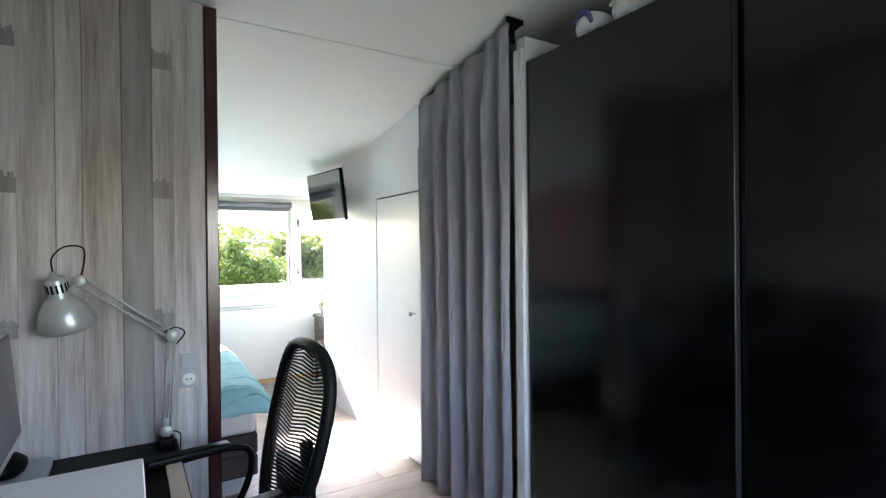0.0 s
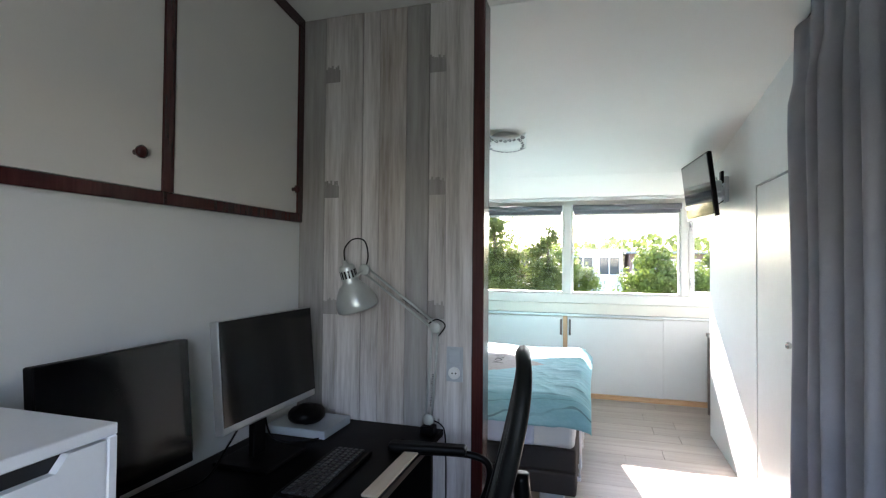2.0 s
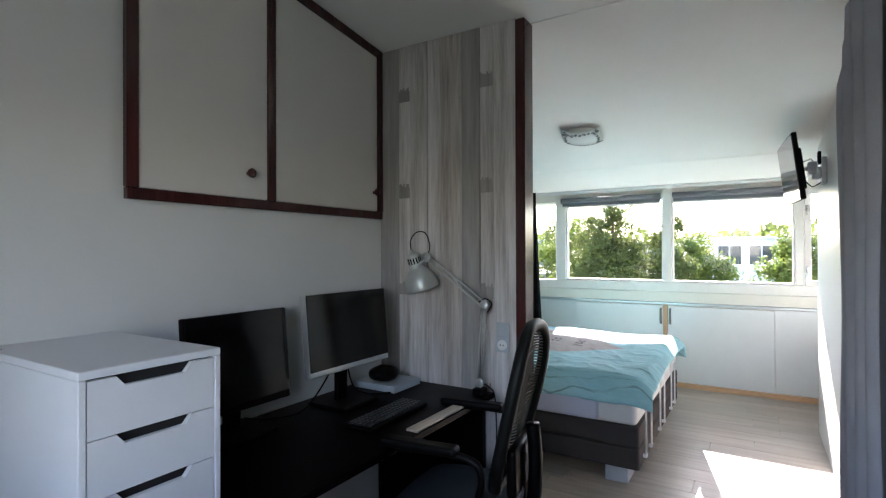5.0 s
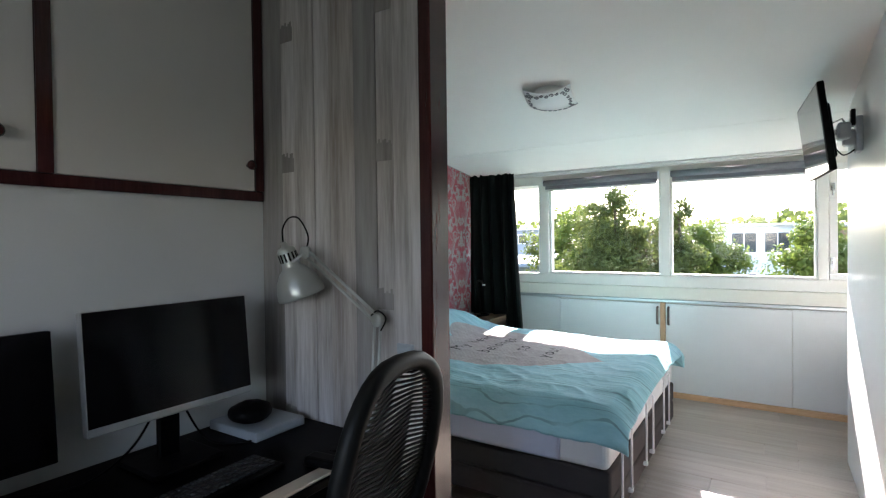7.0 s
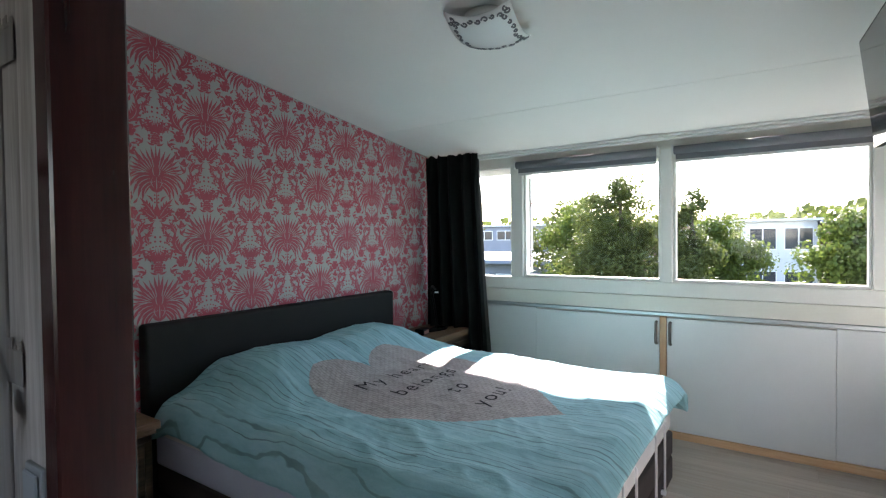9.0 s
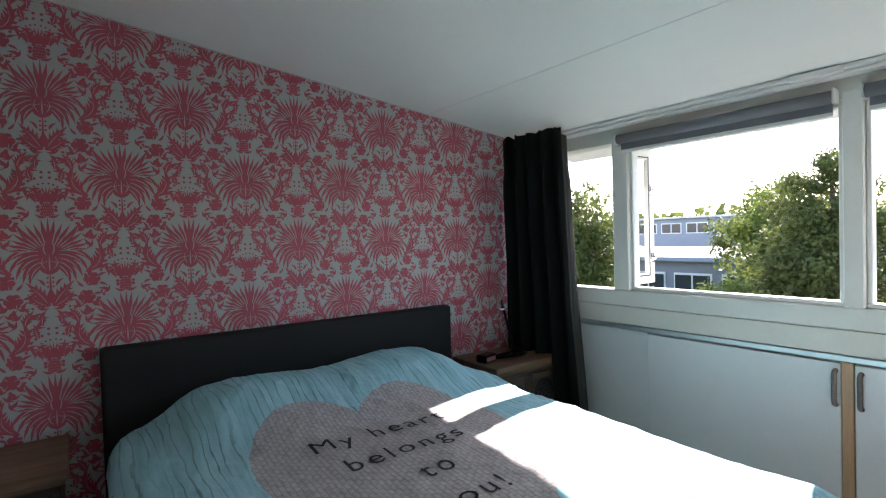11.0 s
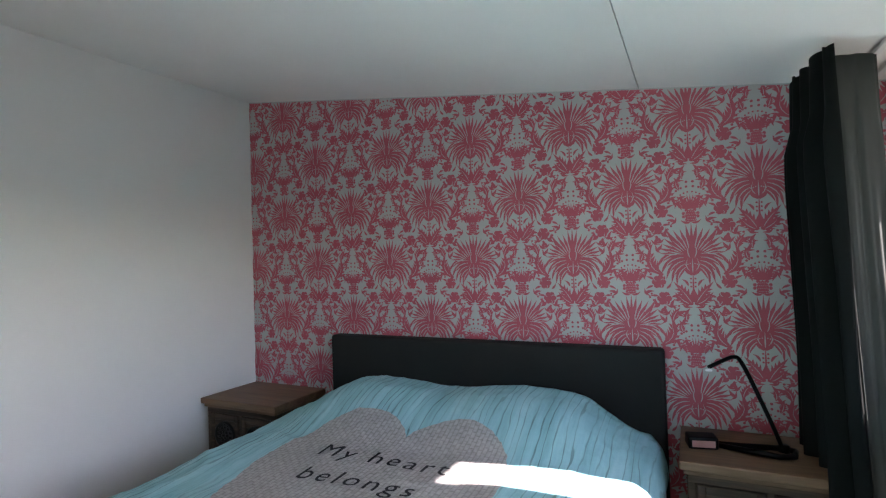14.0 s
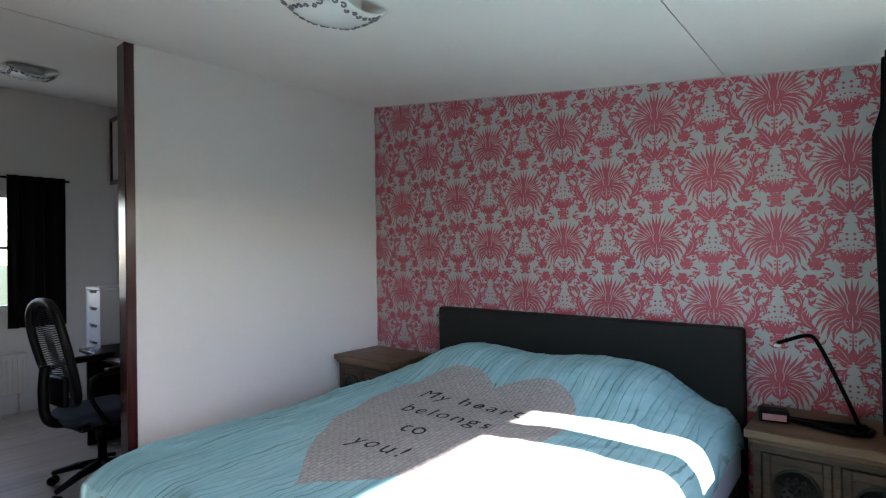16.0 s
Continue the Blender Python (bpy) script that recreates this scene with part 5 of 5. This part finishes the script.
def tree(x, y, top, lumps, seed, mat, leaves, size, label):
    """A trunk with limbs, and a crown of many small leaves round several lumps (dx, dy, dz below the top, radius)."""
    rnd = random.Random(seed)
    t = thing("tree", (x, y, GROUND), label, "tree", "trees outside the window")
    bm = bmesh.new()
    mid = Vector((x, y, top - 2.6))
    add_tube(bm, smooth_path([(x, y, GROUND), (x + 0.08, y, (GROUND + mid.z) / 2), mid], 4), [0.22 - 0.012 * k for k in range(9)], 8)
    for dx, dy, dz, r in lumps:
        c = Vector((x + dx, y + dy, top - dz))
        a = Vector((x, y, max(GROUND + 1.5, min(mid.z, c.z - 1.0))))
        add_tube(bm, smooth_path([a, a.lerp(c, 0.5) + Vector((rnd.uniform(-.2, .2), rnd.uniform(-.2, .2), 0.1)), c], 3), [0.10, 0.09, 0.08, 0.065, 0.05, 0.03, 0.015], 6)
    put("trunk", bm, M_BARK, t, True)
    lumps = lumps + [tuple((p + q) / 2 for p, q in zip(a, b)) for a, b in zip(lumps, lumps[1:])]
    vol = sum(r ** 2 for *_, r in lumps)
    verts, faces = [], []
    for dx, dy, dz, r in lumps:
        c = Vector((x + dx, y + dy, top - dz))
        subs = []
        for _ in range(max(5, int(16 * r))):
            d = Vector((rnd.gauss(0, 1), rnd.gauss(0, 1), rnd.gauss(0, 1))).normalized()
            subs.append((c + d * r * rnd.uniform(0.25, 0.95), r * rnd.uniform(0.24, 0.5)))
        for _ in range(int(leaves * r * r / vol)):
            sc, sr = rnd.choice(subs)
            d = Vector((rnd.gauss(0, 1), rnd.gauss(0, 1), rnd.gauss(0, 1))).normalized()
            p = sc + d * sr * (rnd.uniform(0.5, 1.1) + abs(rnd.gauss(0, 0.18)))
            n = (d + Vector((rnd.uniform(-.8, .8), rnd.uniform(-.8, .8), rnd.uniform(-.2, .9)))).normalized()
            u = n.orthogonal().normalized() * size * rnd.uniform(0.6, 1.2)
            u.rotate(Matrix.Rotation(rnd.uniform(0, 6.28), 3, n))
            v = n.cross(u) * 0.62
            i = len(verts)
            verts += [p - u, p + v, p + u, p - v]
            faces.append((i, i + 1, i + 2, i + 3))
    me = bpy.data.meshes.new("leaves")
    me.from_pydata(verts, [], faces)
    me.materials.append(mat)
    adopt(new("leaves", me), t)


tree(-1.55, 13.2, 2.85, [(0.05, 0, 0.5, 0.50), (-0.35, 0.1, 1.1, 0.62), (0.30, 0, 1.2, 0.62), (-0.75, 0, 1.9, 0.60), (0.0, -0.2, 1.9, 0.75), (0.55, 0.1, 2.0, 0.62), (-0.95, 0, 2.7, 0.65), (-0.1, 0, 2.8, 0.9), (0.7, 0, 2.9, 0.75), (0, 0, 3.8, 1.1)], 5, L_DARK, 52000, 0.036, "tall dark green maple tree in full leaf")
tree(-0.35, 13.6, 2.35, [(0.1, 0, 0.35, 0.35), (-0.1, 0, 0.9, 0.48), (0.25, 0, 1.3, 0.48), (-0.25, 0, 1.6, 0.55), (0.1, 0, 2.2, 0.75), (0, 0, 3.0, 0.9)], 6, L_DARK, 24000, 0.038, "slender dark green maple tree in full leaf")
tree(-4.6, 19.0, 2.75, [(0, 0, 0.8, 0.9), (-0.8, 0, 1.5, 0.9), (0.8, 0, 1.4, 0.9), (0.9, 0, 2.3, 1.1), (-0.4, 0, 2.6, 1.1), (0.3, 0, 3.6, 1.3)], 7, L_DARK, 22000, 0.06, "broad green tree behind the maple")
tree(-0.1, 17.0, 2.15, [(0, 0, 0.6, 0.62), (-0.55, 0, 1.1, 0.62), (0.55, 0, 1.2, 0.6), (0.05, 0, 1.6, 0.8), (0, 0, 2.4, 0.9)], 8, L_LIGHT, 18000, 0.048, "light green lime tree in sunlight")
tree(2.3, 13.6, 2.05, [(0, 0, 0.45, 0.45), (-0.35, 0, 1.0, 0.5), (0.35, 0, 0.9, 0.6), (0.8, 0, 1.2, 0.6), (0, 0, 1.6, 0.8), (0.7, 0, 2.0, 0.8)], 9, L_LIGHT, 20000, 0.042, "light green tree in sunlight")
tree(1.0, 12.2, 0.72, [(0, 0, 0.4, 0.42), (-0.6, 0, 0.6, 0.45), (0.5, 0, 0.5, 0.45), (1.1, 0, 0.6, 0.5), (-1.2, 0, 0.75, 0.5), (0, 0, 1.2, 0.7)], 10, L_LIGHT, 16000, 0.038, "low yellow-green shrubby tree in sunlight")
tree(-2.9, 14.5, 0.55, [(0, 0, 0.5, 0.6), (-0.9, 0, 0.7, 0.6), (0.9, 0, 0.6, 0.6), (0, 0, 1.5, 0.9)], 11, L_LIGHT, 12000, 0.042, "low green shrubby tree")
tree(-9.6, 15.4, 1.75, [(0, 0, 0.7, 0.7), (-0.7, 0, 1.3, 0.8), (0.6, 0, 1.4, 0.7), (0, 0, 2.3, 1.0)], 12, L_LIGHT, 7000, 0.075, "green tree beside the flat roof")
tree(-6.9, 14.2, 2.9, [(0, 0, 0.7, 0.7), (-0.6, 0, 1.4, 0.8), (0.6, 0, 1.5, 0.75), (0, 0, 2.2, 1.0), (0.3, 0, 3.0, 1.1)], 14, L_DARK, 20000, 0.045, "dark green tree near the open casement")
tree(4.6, 16.0, 2.3, [(0, 0, 0.7, 0.8), (-0.7, 0, 1.4, 0.8), (0.8, 0, 1.3, 0.9), (0, 0, 2.3, 1.2)], 13, L_DARK, 8000, 0.08, "green tree in full leaf")

tree(-3.3, 16.5, 2.55, [(0, 0, 0.6, 0.7), (-0.7, 0, 1.2, 0.75), (0.7, 0, 1.1, 0.75), (0, 0, 1.9, 1.0), (-0.6, 0, 2.7, 1.0), (0.6, 0, 2.8, 1.0)], 15, L_LIGHT, 22000, 0.048, "broad light green tree in sunlight")
tree(-12.5, 14.2, 0.1, [(0, 0, 0.6, 0.8), (-1.0, 0, 0.8, 0.8), (1.0, 0, 0.8, 0.8), (0, 0, 1.6, 1.1)], 16, L_LIGHT, 12000, 0.055, "round green garden bush in sunlight")
tree(-17.5, 17.0, 0.0, [(0, 0, 0.6, 0.9), (-1.2, 0, 0.8, 0.9), (1.2, 0, 0.9, 0.9), (0, 0, 1.8, 1.2)], 17, L_LIGHT, 10000, 0.065, "round green garden bush in sunlight")


def building(x0, x1, y0, y1, top, wall_mat, roof_mat, cols, rows, label, height=2.8, glass=1.45):
    b = thing("building", ((x0 + x1) / 2, y0, GROUND), label, "building", "buildings outside")
    box("wall", (x0, y0, GROUND), (x1, y1, top - 0.15), wall_mat, b, 0.02)
    box("roof", (x0 - 0.3, y0 - 0.4, top - 0.15), (x1 + 0.3, y1 + 0.3, top), roof_mat, b, 0.02)
    w = (x1 - x0) / cols
    for r in range(rows):
        z = top - 0.55 - height * r
        for c in range(cols):
            xa = x0 + w * (c + 0.10)
            fr = bmesh.new()
            add_box(fr, (xa, y0 - 0.05, z - glass), (xa + w * 0.8, y0 - 0.002, z), 0)
            o = put("window_frame", fr, M_FRAME, b)
            pn = bmesh.new()
            for h in (0, 1):
                add_box(pn, (xa + w * (0.03 + 0.39 * h), y0 - 0.07, z - glass + 0.07), (xa + w * (0.38 + 0.39 * h), y0 - 0.051, z - 0.07), 0)
            put("window_pane", pn, M_DARKGLASS, b)


building(-16.5, -5.2, 20.5, 30.0, 0.55, M_FACADE, M_ROOF, 7, 2, "low flat-roofed grey building with a band of windows")
building(-40.0, -16.0, 48.0, 58.0, 2.6, M_FACADE, M_FACADEW, 10, 2, "long two-storey building with white roof edge", 2.8, 0.95)
building(-48.0, -22.0, 27.0, 38.0, 0.35, M_FACADE, M_ROOF, 9, 1, "low flat-roofed building with a pale roof", 2.8, 0.95)
building(-3.0, 2.8, 42.0, 52.0, 2.4, M_FACADEW, M_FACADEW, 3, 2, "bright white rendered building in sunlight")
building(3.2, 9.0, 40.0, 50.0, 2.2, M_BRICK, M_FACADE, 3, 2, "brick house with white window frames")
building(-14.0, -4.0, 62.0, 70.0, 2.5, M_BRICK, M_FACADE, 5, 2, "far brick row of houses")

# far woods on the horizon
rnd = random.Random(21)
verts, faces = [], []
for k in range(18000):
    x = rnd.uniform(-320, 120)
    hgt = 5.0 + 1.6 * noise.noise((x * 0.05, 0, 0)) + 1.2 * noise.noise((x * 0.23, 3, 0))
    p = Vector((x, 95 + rnd.uniform(-6, 6), rnd.uniform(GROUND, hgt)))
    s = rnd.uniform(0.35, 0.8)
    n = Vector((rnd.uniform(-1, 1), -1, rnd.uniform(-0.2, 1))).normalized()
    u = n.orthogonal().normalized() * s
    v = n.cross(u) * 0.8
    i = len(verts)
    verts += [p - u, p + v, p + u, p - v]
    faces.append((i, i + 1, i + 2, i + 3))
me = bpy.data.meshes.new("far_woods")
me.from_pydata(verts, [], faces)
me.materials.append(L_DARK)
tagged(new("far_woods", me), "far line of green trees on the horizon", "woods", kind="stuff")


def parked_car(x, y, paint):
    c = thing("car", (x, y, GROUND), "parked car on the asphalt", "car", "parked cars")
    z = GROUND + 0.02
    bm = bmesh.new()
    add_box(bm, (x - 2.1, y - 0.85, z + 0.25), (x + 2.1, y + 0.85, z + 0.85), 0.15, 3)
    put("body", bm, paint, c, True)
    bm = bmesh.new()
    vs = add_box(bm, (x - 1.2, y - 0.72, z + 0.84), (x + 1.0, y + 0.72, z + 1.42), 0.15, 3)
    put("cabin", bm, M_DARKGLASS, c, True)
    for dx in (-1.3, 1.3):
        for dy in (-0.8, 0.8):
            lathe("wheel", [(0.05, -0.1), (0.28, -0.1), (0.31, -0.06), (0.31, 0.06), (0.28, 0.1), (0.05, 0.1)], M_BLACK, c, 16, Matrix.Translation((x + dx, y + dy, z + 0.31)) @ pose(0, 0, 0, 90, 0, 0))


for k, paint in enumerate((M_SILVER, M_WHITE, M_FACADE, M_SKYBLUE, M_SILVER)):
    parked_car(-7.0 + 4.9 * k, 29.5, paint)

# ---- wallpaper print ----
def leaf(bm, base, ang, length, width, x, bend=0.0, n=5):
    """A pointed leaf in the wall's plane: base (y, z), its heading from upright, and a bend towards one side."""
    left, right, mid = [], [], []
    py, pz, a = base[0], base[1], ang
    for k in range(n + 1):
        f = k / n
        w = width * math.sin(math.pi * min(1, f * 0.92 + 0.06)) ** 0.8 * (1 - 0.25 * f)
        left.append((py - w * math.cos(a), pz + w * math.sin(a)))
        right.append((py + w * math.cos(a), pz - w * math.sin(a)))
        py, pz = py + math.sin(a) * length / n, pz + math.cos(a) * length / n
        a += bend / n
    lv = [bm.verts.new((x, *p)) for p in left[:-1]]
    rv = [bm.verts.new((x, *p)) for p in right[:-1]]
    tip = bm.verts.new((x, py, pz))
    for k in range(n - 1):
        bm.faces.new((lv[k], rv[k], rv[k + 1], lv[k + 1]))
    bm.faces.new((lv[-1], rv[-1], tip))


def blob(bm, y, z, r, x, n=7, squash=1.0):
    bm.faces.new([bm.verts.new((x, y + r * math.cos(6.2832 * k / n), z + squash * r * math.sin(6.2832 * k / n))) for k in range(n)])


def damask(bm, veins, y, z, x):
    """One repeat: a palmette on a stem with a leaf pair, horn leaves, roses, a small crowned fruit and a berry arch, alike on both sides."""
    lay = itertools.count(0, 0.000008)

    def lobed(sg, dy, dz, a, l, w, b=0.0):
        """A leaf with lobes along both edges and a pale midrib."""
        leaf(bm, (y + sg * dy, z + dz), sg * a, l, w * 0.72, x + next(lay), sg * b, 4)
        py, pz, h = dy, dz, a
        for k in range(4):
            py, pz, h = py + math.sin(h) * l * 0.19, pz + math.cos(h) * l * 0.19, h + b * 0.19
            for q in (-1, 1):
                leaf(bm, (y + sg * py, z + pz), sg * (h + 0.75 * q), w * (1.45 - 0.18 * k), w * 0.30, x + next(lay), 0, 3)
        leaf(veins, (y + sg * (dy + 0.12 * l * math.sin(a)), z + dz + 0.12 * l * math.cos(a)), sg * a, l * 0.68, 0.0016, x + 0.0042, sg * b, 4)

    def rose(sg, dy, dz, r):
        for k in range(6):
            t = 1.0472 * k
            blob(bm, y + sg * (dy + 0.60 * r * math.cos(t)), z + dz + 0.60 * r * math.sin(t), r * 0.46, x + next(lay), 7)
        blob(bm, y + sg * dy, z + dz, r * 0.5, x + next(lay), 6)
        for t, q in ((0.3, 0.75), (2.2, 0.6), (4.0, 0.7)):
            leaf(veins, (y + sg * (dy + q * r * 0.6 * math.cos(t)), z + dz + q * r * 0.6 * math.sin(t)), sg * (1.2 - t), r * 0.9, 0.0014, x + 0.0042, 1.6, 4)

    for sg in (-1, 1):
        lf = lambda dy, dz, a, l, w, b=0.0, n=5: leaf(bm, (y + sg * dy, z + dz), sg * a, l, w, x + next(lay), sg * b, n)
        vein = lambda dy, dz, a, l, w, b=0.0: leaf(veins, (y + sg * dy, z + dz), sg * a, l, w, x + 0.0042, sg * b, 4)
        # round crown of petals with pale slits between them
        for k in range(8):
            a = 0.10 + 0.185 * k
            lf(0.004 + 0.003 * k, -0.006, a, 0.122 - 0.003 * k - (0.008 if k % 2 else 0), 0.0130, 0.06)
            vein(0.012 + 0.007 * k, 0.030 - 0.004 * k, a + 0.09, 0.064 - 0.002 * k, 0.0023, 0.06)
        # pointed wing that stands out of the crown
        lf(0.040, 0.030, 0.80, 0.098, 0.012, -0.35)
        # drooping fronds
        for k in range(5):
            lf(0.020 - 0.001 * k, 0.004 - 0.012 * k, 1.40 + 0.19 * k, 0.148 - 0.012 * k, 0.0135, 1.30 - 0.08 * k, 7)
            vein(0.036 - 0.002 * k, 0.004 - 0.015 * k, 1.50 + 0.19 * k, 0.114 - 0.011 * k, 0.0024, 1.25 - 0.08 * k)
        # bulb
        lf(0.002, -0.092, 0.75, 0.090, 0.016, -1.3)
        lf(0.006, -0.085, 0.30, 0.070, 0.014, -0.4)
        vein(0.012, -0.072, 0.70, 0.050, 0.0020, -1.2)
        vein(0.010, -0.012, 0.42, 0.050, 0.0024, -0.85)
        for k in range(3):
            blob(veins, y + sg * (0.010 + 0.009 * k), z - 0.040 - 0.003 * k, 0.0026, x + 0.0042, 6)
        for k in range(4):
            blob(veins, y + sg * (0.104 - 0.004 * k), z - 0.018 - 0.018 * k, 0.0022, x + 0.0042, 5)
        # stem dots, leaf pair
        for k in range(3):
            blob(bm, y + sg * 0.009, z - 0.108 - 0.018 * k, 0.0048, x + next(lay), 6)
        lobed(sg, 0.006, -0.226, 0.50, 0.104, 0.024, 0.25)
        lobed(sg, 0.010, -0.226, 1.10, 0.074, 0.018, -0.45)
        lf(0.020, -0.140, 0.30, 0.036, 0.006, 0.9)
        # horn leaf that curls round the palmette
        lobed(sg, 0.128, -0.088, 0.95, 0.128, 0.027, -1.25)
        lf(0.122, -0.084, 2.0, 0.034, 0.008, 0.8)
        lf(0.118, -0.096, 2.9, 0.034, 0.007, -0.8)
        # roses with their leaves and hips
        rose(sg, 0.143, -0.122, 0.030)
        rose(sg, 0.122, -0.198, 0.031)
        for dy, dz, a in ((0.168, -0.108, 0.9), (0.172, -0.140, 1.8), (0.108, -0.150, -0.9), (0.152, -0.186, 1.3), (0.148, -0.222, 2.1), (0.086, -0.190, -1.3), (0.096, -0.226, -2.4), (0.122, -0.236, 2.9)):
            lf(dy - 0.004 * math.sin(a), dz - 0.004 * math.cos(a), a, 0.030, 0.0062, 0.5, 4)
        for dy, dz in ((0.176, -0.176), (0.184, -0.192), (0.168, -0.206), (0.080, -0.240), (0.062, -0.232)):
            blob(bm, y + sg * dy, z + dz, 0.0056, x + next(lay), 6)
        # crowned fruit over the palmette
        for k in range(6):
            lf(0.003, 0.208, 0.10 + 0.25 * k, 0.056 - 0.003 * k, 0.0050, 0.12, 4)
        for k, q in ((0, 1), (1, 2), (2, 2), (3, 1)):
            blob(bm, y + sg * (0.004 + 0.0125 * q), z + 0.202 - 0.0145 * k, 0.0078, x + next(lay), 6)
        lf(0.004, 0.146, 1.7, 0.036, 0.0065, -0.9)
        # berry arch and bell sprigs between two palmettes
        for k in range(6):
            t = 0.15 + 0.26 * k
            blob(bm, y + sg * (0.266 - 0.090 * math.sin(t)), z - 0.095 + 0.080 * math.cos(t), 0.0060, x + next(lay), 6)
            blob(bm, y + sg * (0.266 - 0.062 * math.sin(t)), z - 0.098 + 0.058 * math.cos(t), 0.0046, x + next(lay), 5)
        blob(bm, y + sg * 0.253, z + 0.006, 0.0064, x + next(lay), 6)
        lobed(sg, 0.176, 0.018, 0.15, 0.064, 0.017, 0.6)
        lobed(sg, 0.222, -0.030, -0.5, 0.048, 0.013, 0.5)
        lobed(sg, 0.236, 0.020, -0.2, 0.044, 0.011, 0.6)
        for dy, dz, a in ((0.156, 0.052, -0.5), (0.200, 0.052, 0.8), (0.172, 0.085, 0.1), (0.216, 0.010, 0.4), (0.230, 0.046, 0.2), (0.150, 0.022, -1.0), (0.226, -0.060, 2.7), (0.208, -0.086, 2.3), (0.190, -0.060, 2.6), (0.236, -0.100, 0.2), (0.232, 0.085, 0.4), (0.204, 0.115, -0.2), (0.062, 0.150, 1.0), (0.118, 0.088, -0.6), (0.128, 0.058, 0.4)):
            lf(dy, dz, a, 0.036, 0.0082, 0.6, 4)
            lf(dy, dz, a + 0.9, 0.024, 0.0046, 0.4, 4)
            lf(dy, dz, a - 0.9, 0.020, 0.0042, -0.4, 4)
    blob(bm, y, z + 0.002, 0.056, x + next(lay), 16, 0.95)
    blob(bm, y, z - 0.056, 0.036, x + next(lay), 14, 0.95)
    blob(bm, y, z + 0.176, 0.023, x + next(lay), 12, 1.25)
    for k in range(-3, 4):
        for q in range(4):
            if abs(k) + abs(q - 1.5) < 4:
                blob(veins, y + 0.0075 * k + 0.0037 * (q % 2), z + 0.196 - 0.0125 * q, 0.0017, x + 0.0042, 5)
    leaf(bm, (y, z - 0.01), 0.0, 0.134, 0.009, x + next(lay))
    leaf(bm, (y, z - 0.205), 0.0, 0.125, 0.0042, x + next(lay))
    leaf(bm, (y, z - 0.215), 0.0, 0.062, 0.012, x + next(lay))
    leaf(bm, (y, z + 0.205), 0.0, 0.058, 0.0055, x + next(lay), 0, 4)
    leaf(veins, (y, z - 0.080), 0.0, 0.055, 0.0030, x + 0.0042, 0, 4)


bm, veins = bmesh.new(), bmesh.new()
for row in range(-4, 6):
    for col in range(-3, 7):
        damask(bm, veins, 4.187 + 0.5325 * col + (0.266 if row % 2 else 0.0), 1.470 + 0.325 * row, XA + 0.0012)
for co, no in (((0, YB + 0.002, 0), (0, -1, 0)), ((0, 6.50, 0), (0, 1, 0)), ((0, 0, 0.06), (0, 0, -1)), ((0, 3.0, 2.603), (0, 0.1342, 0.9909))):
    for m in (bm, veins):
        bmesh.ops.bisect_plane(m, geom=m.verts[:] + m.edges[:] + m.faces[:], plane_co=co, plane_no=no, clear_outer=True)
pattern = put("damask_print", bm, M_PINK)
wallp = bpy.data.objects["wall_wallpaper"]
pattern.parent = wallp
tagged(pattern, "pink damask print of palmettes and leaves", kind="stuff")
lines = put("damask_veins", veins, M_PAPER)
lines.parent = wallp
tagged(lines, "pale veins inside the pink print", kind="stuff")

# ---- plank wall ----
back = wall("wall_plank", XC, XE, YP + 0.004, YP + 0.022, M_PLANKDARK, label="wall clad with weathered grey planks")
EDGES = [(-0.412, -0.279), (-0.277, -0.199), (-0.1985, -0.084), (-0.082, 0.001), (0.003, 0.133), (0.135, 0.241), (0.243, 0.322), (0.3225, 0.444)]
for k, (a, b) in enumerate(EDGES):
    bm = bmesh.new()
    add_box(bm, (a, YP - 0.002 * (k % 3), 0.0), (b, YP + 0.0045, ceil_z(YP) - 0.002), 0.0015)
    p = put("plank", bm, M_PLANKDARK if k in (0, 5) else M_PLANKMID if k == 4 else M_PLANK)
    p.parent = back
rnd = random.Random(17)
bm = bmesh.new()
for x in (-0.275, 0.244):
    for z in (0.73, 1.245, 1.79, 2.335):
        add_box(bm, (x, YP - 0.0055, z - 0.03), (x + 0.075, YP - 0.0042, z + 0.028), 0.001)
        for q in range(7):
            add_box(bm, (x + 0.010 * q, YP - 0.0054, z + 0.0282), (x + 0.010 * q + 0.0092, YP - 0.0043, z + 0.030 + rnd.uniform(0, 0.022)), 0)
p = put("plank_patch", bm, M_PLANKDARK)
p.parent = back

# ---- floor boards ----
rnd = random.Random(3)
shapes = {}
row = 0
y = -0.1
while y < 6.52:
    x = XA - 0.1 - rnd.uniform(0, 1.2)
    while x < XR:
        x0, x1 = max(x, XA - 0.1), min(x + 1.28, XR)
        if x1 - x0 > 0.02:
            w = round(x1 - x0, 2)
            y1 = min(y + 0.192, 6.53)
            key = (w, round(y1 - y, 3))
            if key not in shapes:
                bm = bmesh.new()
                add_box(bm, (0.0006, 0.0006, -0.0105), (w - 0.0006, y1 - y - 0.0006, 0.0), 0.0008)
                ob = put("floor_board", bm, M_FLOOR)
                shapes[key] = ob.data
            else:
                ob = new("floor_board", shapes[key])
            ob.location = (x0, y, 0)
            ob.parent = floor
        x += 1.282
    y += 0.193
